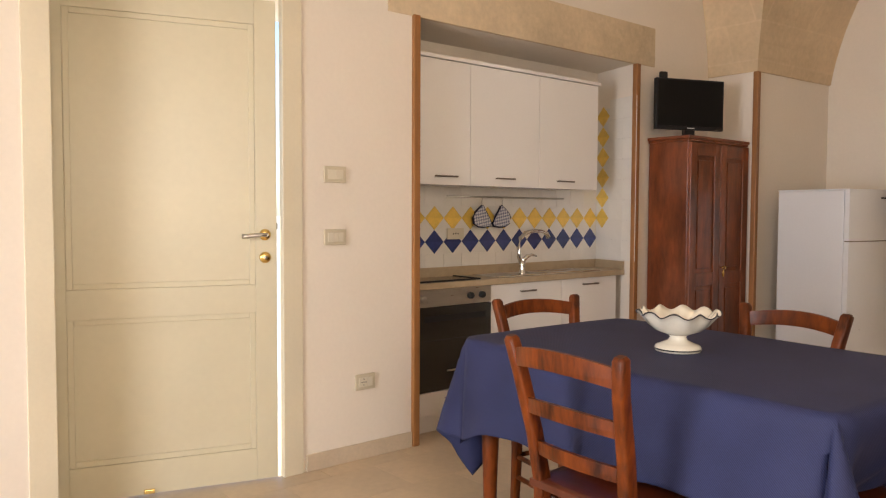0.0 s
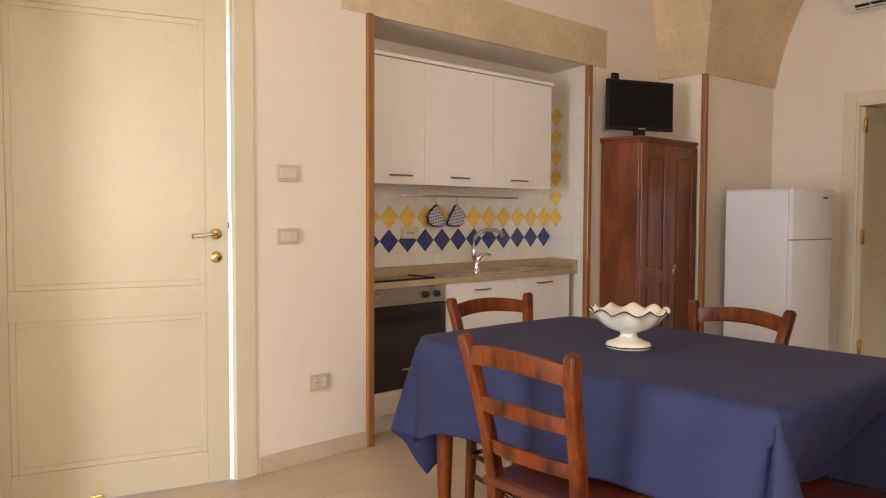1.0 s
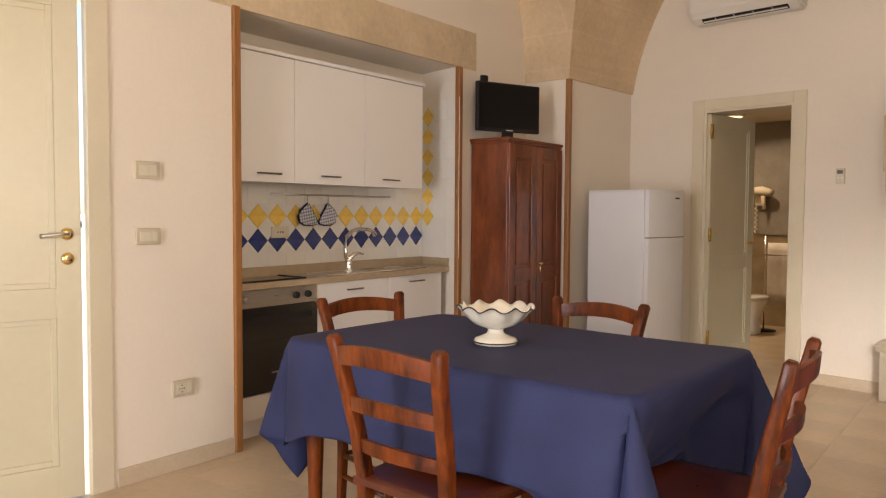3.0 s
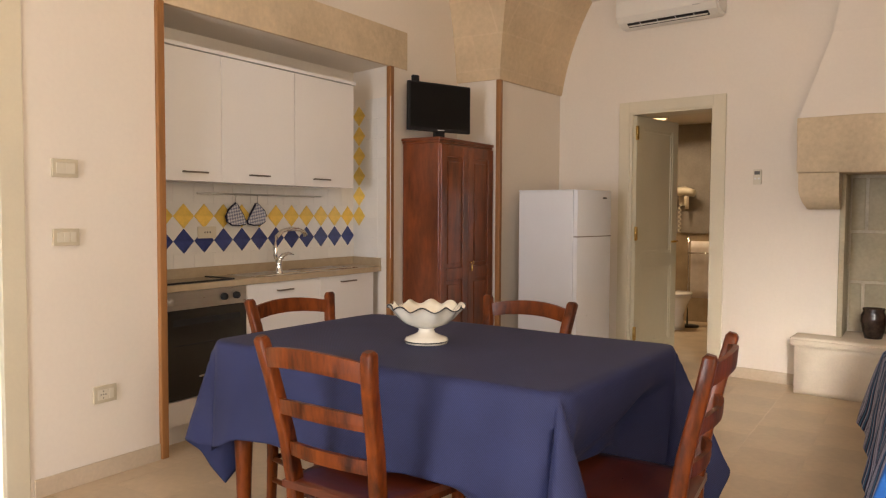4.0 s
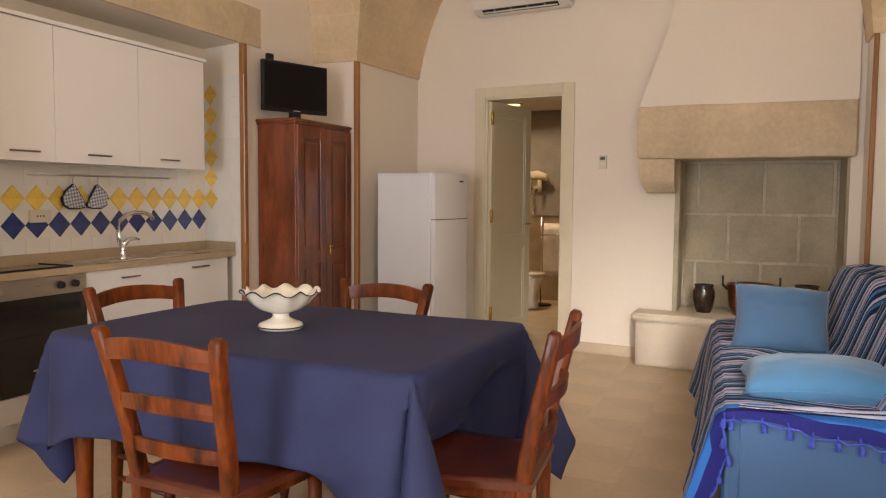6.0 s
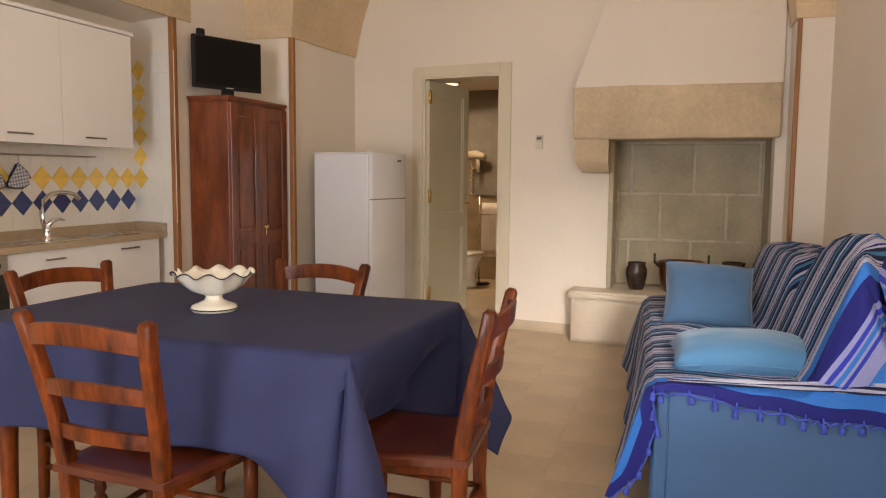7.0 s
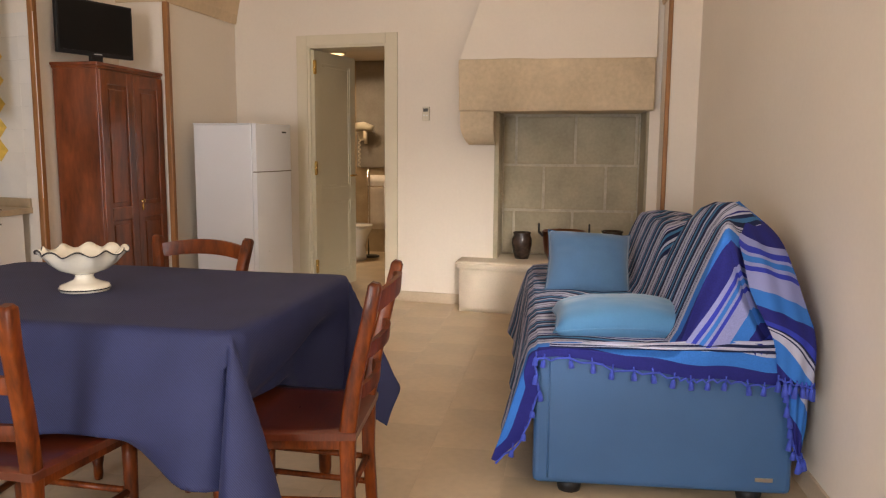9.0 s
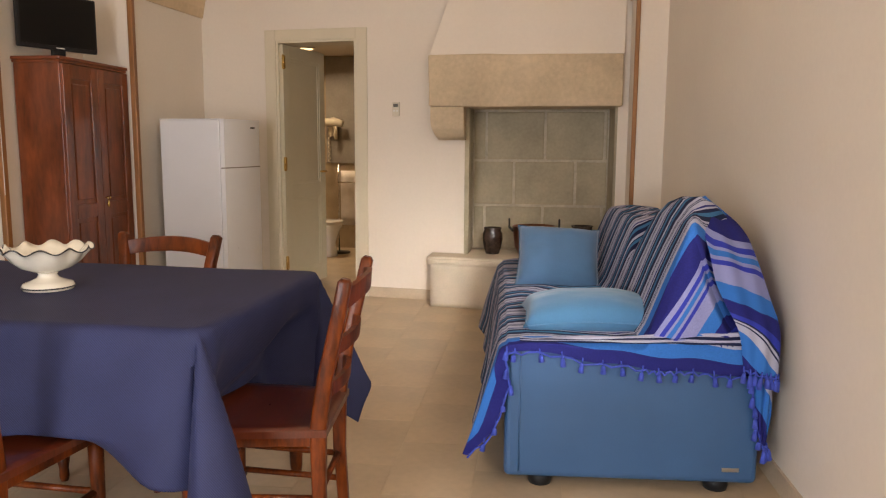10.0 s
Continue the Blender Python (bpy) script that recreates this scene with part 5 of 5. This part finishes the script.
def stripes(name):
    m = bpy.data.materials.new(name)
    m.use_nodes = True
    nt = m.node_tree
    b = nt.nodes["Principled BSDF"]
    uv = nt.nodes.new("ShaderNodeUVMap")
    uv.uv_map = "UVMap"
    sep = nt.nodes.new("ShaderNodeSeparateXYZ")
    nt.links.new(uv.outputs["UV"], sep.inputs[0])
    navy, azure, royal, pale, black, mid, lilac = (0.018, 0.020, 0.16), (0.035, 0.16, 0.52), (0.030, 0.045, 0.38), (0.40, 0.41, 0.54), (0.012, 0.018, 0.060), (0.045, 0.15, 0.30), (0.25, 0.27, 0.52)

    def ramp_of(bands, length):
        mod = nt.nodes.new("ShaderNodeMath")
        mod.operation = "FLOORED_MODULO"
        mod.inputs[1].default_value = length
        dv = nt.nodes.new("ShaderNodeMath")
        dv.operation = "DIVIDE"
        dv.inputs[1].default_value = length
        nt.links.new(mod.outputs[0], dv.inputs[0])
        rp = nt.nodes.new("ShaderNodeValToRGB")
        rp.color_ramp.interpolation = "CONSTANT"
        at = 0.0
        for k, (w, c) in enumerate(bands):
            e = rp.color_ramp.elements[k] if k < 1 else rp.color_ramp.elements.new(at)
            e.position, e.color = at, (*c, 1)
            at += w / length
        rp.color_ramp.elements[len(rp.color_ramp.elements) - 1].color = (*bands[-1][1], 1)
        nt.links.new(dv.outputs[0], rp.inputs["Fac"])
        return mod, rp
    near = [(0.050, navy), (0.055, azure), (0.026, pale), (0.004, black), (0.008, pale), (0.006, black), (0.02, royal), (0.05, navy), (0.05, azure), (0.05, lilac), (0.014, royal), (0.009, lilac), (0.014, azure), (0.009, lilac), (0.014, royal), (0.016, lilac), (0.020, navy)]
    far = [(0.034, pale), (0.007, black), (0.007, pale), (0.007, black), (0.026, pale), (0.034, black), (0.020, mid), (0.008, black), (0.018, pale), (0.026, black), (0.022, mid), (0.020, black), (0.012, pale), (0.012, navy)]
    l0, l1 = sum(w for w, _ in near), sum(w for w, _ in far)
    ma, ra = ramp_of(near, l0 + 0.001)
    mb, rb = ramp_of(far, l1)
    nt.links.new(sep.outputs[0], ma.inputs[0])
    nt.links.new(sep.outputs[0], mb.inputs[0])
    gt = nt.nodes.new("ShaderNodeMath")
    gt.operation = "GREATER_THAN"
    nt.links.new(sep.outputs[0], gt.inputs[0])
    gt.inputs[1].default_value = 0.149
    mx = nt.nodes.new("ShaderNodeMix")
    mx.data_type = "RGBA"
    nt.links.new(gt.outputs[0], mx.inputs[0])
    nt.links.new(ra.outputs["Color"], mx.inputs[6])
    nt.links.new(rb.outputs["Color"], mx.inputs[7])
    nz = nt.nodes.new("ShaderNodeTexNoise")
    nz.inputs["Scale"].default_value = 220
    hs = nt.nodes.new("ShaderNodeHueSaturation")
    mr = nt.nodes.new("ShaderNodeMapRange")
    mr.inputs["To Min"].default_value, mr.inputs["To Max"].default_value = 0.75, 1.25
    nt.links.new(nz.outputs["Fac"], mr.inputs["Value"])
    nt.links.new(mr.outputs["Result"], hs.inputs["Value"])
    nt.links.new(mx.outputs[2], hs.inputs["Color"])
    nt.links.new(hs.outputs["Color"], b.inputs["Base Color"])
    b.inputs["Roughness"].default_value = 0.9
    b.inputs["Specular IOR Level"].default_value = 0.2
    bp = nt.nodes.new("ShaderNodeBump")
    bp.inputs["Strength"].default_value, bp.inputs["Distance"].default_value = 0.3, 0.002
    nt.links.new(nz.outputs["Fac"], bp.inputs["Height"])
    nt.links.new(bp.outputs["Normal"], b.inputs["Normal"])
    return m


M_THROW = stripes("striped_cotton")
throw = root("sofa_throw", "blue and grey striped cotton throw with tasselled hem over the sofa", "throw", SOFA.copy())
part("cloth", bm, M_THROW, throw)


def run(points, k):
    """A smooth point at share k along a few guide points."""
    n = len(points) - 1
    i = min(n - 1, int(k * n))
    u = k * n - i
    p = [Vector(points[max(0, min(n, i + d))]) for d in (-1, 0, 1, 2)]
    return 0.5 * (2 * p[1] + (p[2] - p[0]) * u + (2 * p[0] - 5 * p[1] + 4 * p[2] - p[3]) * u * u + (3 * p[1] - p[0] - 3 * p[2] + p[3]) * u ** 3)


def loose_fold(inner, outer, bulge, skew, start, length, lean):
    """A fold of the throw hanging between two edges, its stripes across it."""
    fold = bmesh.new()
    lay = fold.loops.layers.uv.new("UVMap")
    rows, at = [], {}
    for i in range(41):
        k = i / 40
        e0, e1 = run(inner, k), run(outer, k)
        row = []
        for j in range(15):
            w = j / 14
            p = e0.lerp(e1, w)
            puff = math.sin(math.pi * w) ** 0.6
            p.y -= bulge * puff * (0.5 + 0.5 * k) + 0.006 * math.sin(w * 15 + k * 7) + lean * w
            p.z += 0.006 * noise.noise(Vector((k * 5, w * 4, 1)))
            v = fold.verts.new(p)
            at[v] = (start - length * (k + skew * (w - 0.3)), w)
            row.append(v)
        rows.append(row)
    for r0, r1 in zip(rows, rows[1:]):
        for j in range(14):
            f = fold.faces.new((r0[j], r0[j + 1], r1[j + 1], r1[j]))
            f.smooth = True
            for lp in f.loops:
                lp[lay].uv = at[lp.vert]
    edges = [tuple(v.co) for v in rows[-1]], [tuple(r[0].co) for r in rows]
    bmesh.ops.recalc_face_normals(fold, faces=fold.faces)
    return fold, edges


shawl, (shawl_hem, _) = loose_fold([(0.735, 0.32, 1.070), (0.715, 0.02, 0.915), (0.728, -0.045, 0.81), (0.775, -0.05, 0.715), (0.818, -0.05, 0.63), (0.838, -0.05, 0.50)],
                                  [(0.800, 0.42, 1.085), (0.893, 0.25, 0.98), (0.927, 0.12, 0.86), (0.955, 0.05, 0.73), (0.976, 0.0, 0.62), (0.968, -0.03, 0.47)], 0.030, -0.22, 0.045, 0.42, 0.0)
part("loose_fold", shawl, M_THROW, throw, "loose outer fold with broad slanting stripes")
tail, (tail_hem, tail_edge) = loose_fold([(0.880, -0.020, 0.52), (0.885, -0.022, 0.40), (0.905, -0.022, 0.29), (0.935, -0.020, 0.19)],
                                        [(0.968, 0.02, 0.54), (0.972, 0.02, 0.42), (0.970, 0.02, 0.31), (0.955, 0.02, 0.20)], 0.015, -0.5, 0.13, 0.14, 0.0)
ridge, _ = loose_fold([(0.05, -0.006, 0.572), (0.31, -0.016, 0.574), (0.58, -0.032, 0.578), (0.835, -0.044, 0.582)],
                      [(0.05, 0.006, 0.584), (0.31, 0.000, 0.592), (0.58, -0.012, 0.612), (0.835, -0.022, 0.626)], 0.012, 230.0, 0.1415, 0.0001, 0.0)
part("gathered_ridge", ridge, M_THROW, throw, "gathered ridge of dark and pale stripes along the arm")
part("hanging_tail", tail, M_THROW, throw, "tail of the throw hanging at the back corner")
rng = random.Random(4)


def tassel(p, length, lean):
    x, y, z = p
    return join(tube([(x, y, z + 0.012), (x + lean * 0.3, y - 0.006, z - 0.010)], 0.003, 6),
                tube([(x + lean * 0.3, y - 0.006, z - 0.008), (x + lean * 0.6, y - 0.008, z - 0.4 * length), (x + lean, y - 0.007, z - length)], [0.005, 0.008, 0.011], 8))


step = 0.0
last = None
mesh_edge = []
for p in hem:
    if last is not None:
        step += (Vector(p) - Vector(last)).length
    last = p
    mesh_edge.append((p[0], p[1] - 0.004, p[2]))
    if step > 0.055:
        step = 0.0
        part("tassel", tassel(p, 0.034 + 0.010 * rng.random(), rng.uniform(-0.010, 0.010)), M_FRINGE, throw, "knotted royal blue tassel")
knot = []
for k, p in enumerate(mesh_edge):
    knot.append((p[0], p[1] - 0.002, p[2] - 0.006 + 0.008 * math.sin(k * 2.1)))
part("knotted_edge", tube(knot, 0.004, 6), M_FRINGE, throw)
for edge, gap in ((shawl_hem, 2), (tail_edge[8:], 5), (tail_hem, 4)):
    part("knotted_edge", tube([(x, y - 0.006, z - 0.004 + 0.006 * math.sin(k * 2.1)) for k, (x, y, z) in enumerate(edge)], 0.004, 6), M_FRINGE, throw)
    for p in edge[::gap]:
        part("tassel", tassel((p[0], p[1] - 0.006, p[2]), 0.040 + 0.012 * rng.random(), rng.uniform(-0.012, 0.012)), M_FRINGE, throw, "knotted royal blue tassel")


# ---- loose cushions ----
def cushion(name, w, h, thick, material, label, m, droop=0.0, puff=0.55):
    n = 22
    bm = bmesh.new()
    lay = []
    for s in (1, -1):
        g = []
        for i in range(n + 1):
            row = []
            for j in range(n + 1):
                a, b = 2 * i / n - 1, 2 * j / n - 1
                f = ((1 - abs(a) ** 2.6) * (1 - abs(b) ** 2.6)) ** puff
                pinch = 1 - 0.075 * (1 - abs(a)) ** 0.5 * abs(b) ** 6
                pinch2 = 1 - 0.075 * (1 - abs(b)) ** 0.5 * abs(a) ** 6
                bump = (0.16 * noise.noise(Vector((a * 2.2 + w, b * 2.2, s))) + 0.07 * noise.noise(Vector((a * 5 + w, b * 5, s)))) * f
                row.append(bm.verts.new((a * w / 2 * pinch2, b * h / 2 * pinch, s * thick / 2 * f * (1 + bump) - droop * (a * a + b * b) * 0.02)))
            g.append(row)
        lay.append(g)
    for g in lay:
        for i in range(n):
            for j in range(n):
                bm.faces.new((g[i][j], g[i + 1][j], g[i + 1][j + 1], g[i][j + 1])).smooth = True
    bmesh.ops.remove_doubles(bm, verts=bm.verts, dist=0.0006)
    bmesh.ops.recalc_face_normals(bm, faces=bm.faces)
    r = root(name, label, "cushion", m)
    part("cover", bm, material, r)
    edge = [(a * w / 2, b * h / 2, -droop * (a * a + b * b) * 0.02) for a, b in [(-1, t / 5 - 1) for t in range(10)] + [(t / 5 - 1, 1) for t in range(10)] + [(1, 1 - t / 5) for t in range(10)] + [(1 - t / 5, -1) for t in range(11)]]
    edge = [(x * (1 - 0.075 * (1 - abs(2 * y / h)) ** 0.5), y * (1 - 0.075 * (1 - abs(2 * x / w)) ** 0.5), z) for x, y, z in edge]
    part("piping", tube(edge, 0.003, 6), material, r)
    return r


cushion("square_cushion", 0.44, 0.38, 0.20, M_CUSH, "blue cotton cushion leaning upright on the sofa", pose(0.100, 4.14, 0.692, 52, 3, 2), 0.0, 0.62)
cushion("flat_cushion", 0.57, 0.36, 0.136, M_CUSH2, "light turquoise cotton cushion lying flat on the sofa", pose(0.215, 3.21, 0.630, 2, 0, 4), 1.0, 0.30)

# ---- niche tiles ----
S = 0.1512
dia = mesh_of("tile", B(0, 0.006, -S * 0.3475, S * 0.3475, -S * 0.3475, S * 0.3475, bevel=0.0012, seg=1), M_BTILE)
diy = dia.copy()
diy.materials.clear()
diy.materials.append(M_YTILE)
sqr = mesh_of("tile", B(0, 0.004, -0.0749, 0.0749, -0.0728, 0.0728, bevel=0.0006, seg=1), M_WTILE)
tri = bmesh.new()
va = [tri.verts.new((x, y, z)) for x in (0, 0.005) for y, z in ((-S * 0.485, 0.0), (S * 0.485, 0.0), (0, S * 0.485))]
tri.faces.new(va[:3]), tri.faces.new(va[3:])
for k in range(3):
    tri.faces.new((va[k], va[(k + 1) % 3], va[3 + (k + 1) % 3], va[3 + k]))
bmesh.ops.recalc_face_normals(tri, faces=tri.faces)
tri = mesh_of("tile", tri, M_WTILE)


def piece(name, me, parent, m):
    ob = new(name, me)
    ob.parent = parent
    ob.matrix_basis = m
    return ob


splash = root("tiled_splashback", "white tiled splashback with blue and yellow diamond tiles", "splashback", pose(XN, 0, 0), kind="structure")
part("backing", B(0.0, 0.002, 2.602, YB - 0.004, 0.883, 2.0), M_WTILE, splash)
ZB, ZY = 1.102, 1.252
for i in range(14):
    y = YB - 0.074 - S * i
    piece("tile", dia, splash, pose(0.002, y, ZB, 45, 0, 0))
    piece("tile", diy, splash, pose(0.002, y, ZY, 45, 0, 0))
    if y - S / 2 > 2.61:
        piece("tile", tri, splash, pose(0.002, y - S / 2, ZB - S * 0.495, 0, 0, 0))
        piece("tile", tri, splash, pose(0.002, y - S / 2, ZY + S * 0.495, 180, 0, 0))
    for z in (ZB - S * 0.5 - 0.074,):
        piece("tile", sqr, splash, pose(0.002, y, z))
    piece("tile", sqr, splash, pose(0.002, y, ZY + S * 0.5 + 0.074))
side_turn = math.degrees(math.atan2(YB - 4.556, 0.425))
side = root("tiled_niche_side", "white tiled niche side with a column of yellow diamonds", "splashback", pose(XN, YB, 0, 0, 0, -90 - side_turn + 0.0), kind="structure")
part("backing", B(0.0, 0.002, 0.004, 0.436, 0.945, 2.06), M_WTILE, side)
for k in range(6):
    piece("tile", diy, side, pose(0.002, 0.082, ZY + k * 0.1505, 45, 0, 0))
for k in range(8):
    for c in range(2):
        piece("tile", sqr, side, pose(0.002, 0.082 + S * 0.5 + 0.078 + c * 0.1505 , 1.02 + k * 0.1465))

# ---- floor tiles ----
TW, TL = 0.334, 0.50
tile = mesh_of("floor_tile", B(-TW / 2 + 0.0007, TW / 2 - 0.0007, -TL / 2 + 0.0007, TL / 2 - 0.0007, -0.012, 0.0, bevel=0.0003, seg=1), M_TILE)
for i in range(-10, 4):
    for j in range(0, 15):
        x, y = 0.0995 - TW / 2 + TW * i, 0.24 + TL * (j - 1) + (0.25 if i % 2 else 0.0)
        if XK - 0.45 < x < 1.15 and y < 6.9:
            piece("floor_tile", tile, floor, pose(x, y, 0.0))
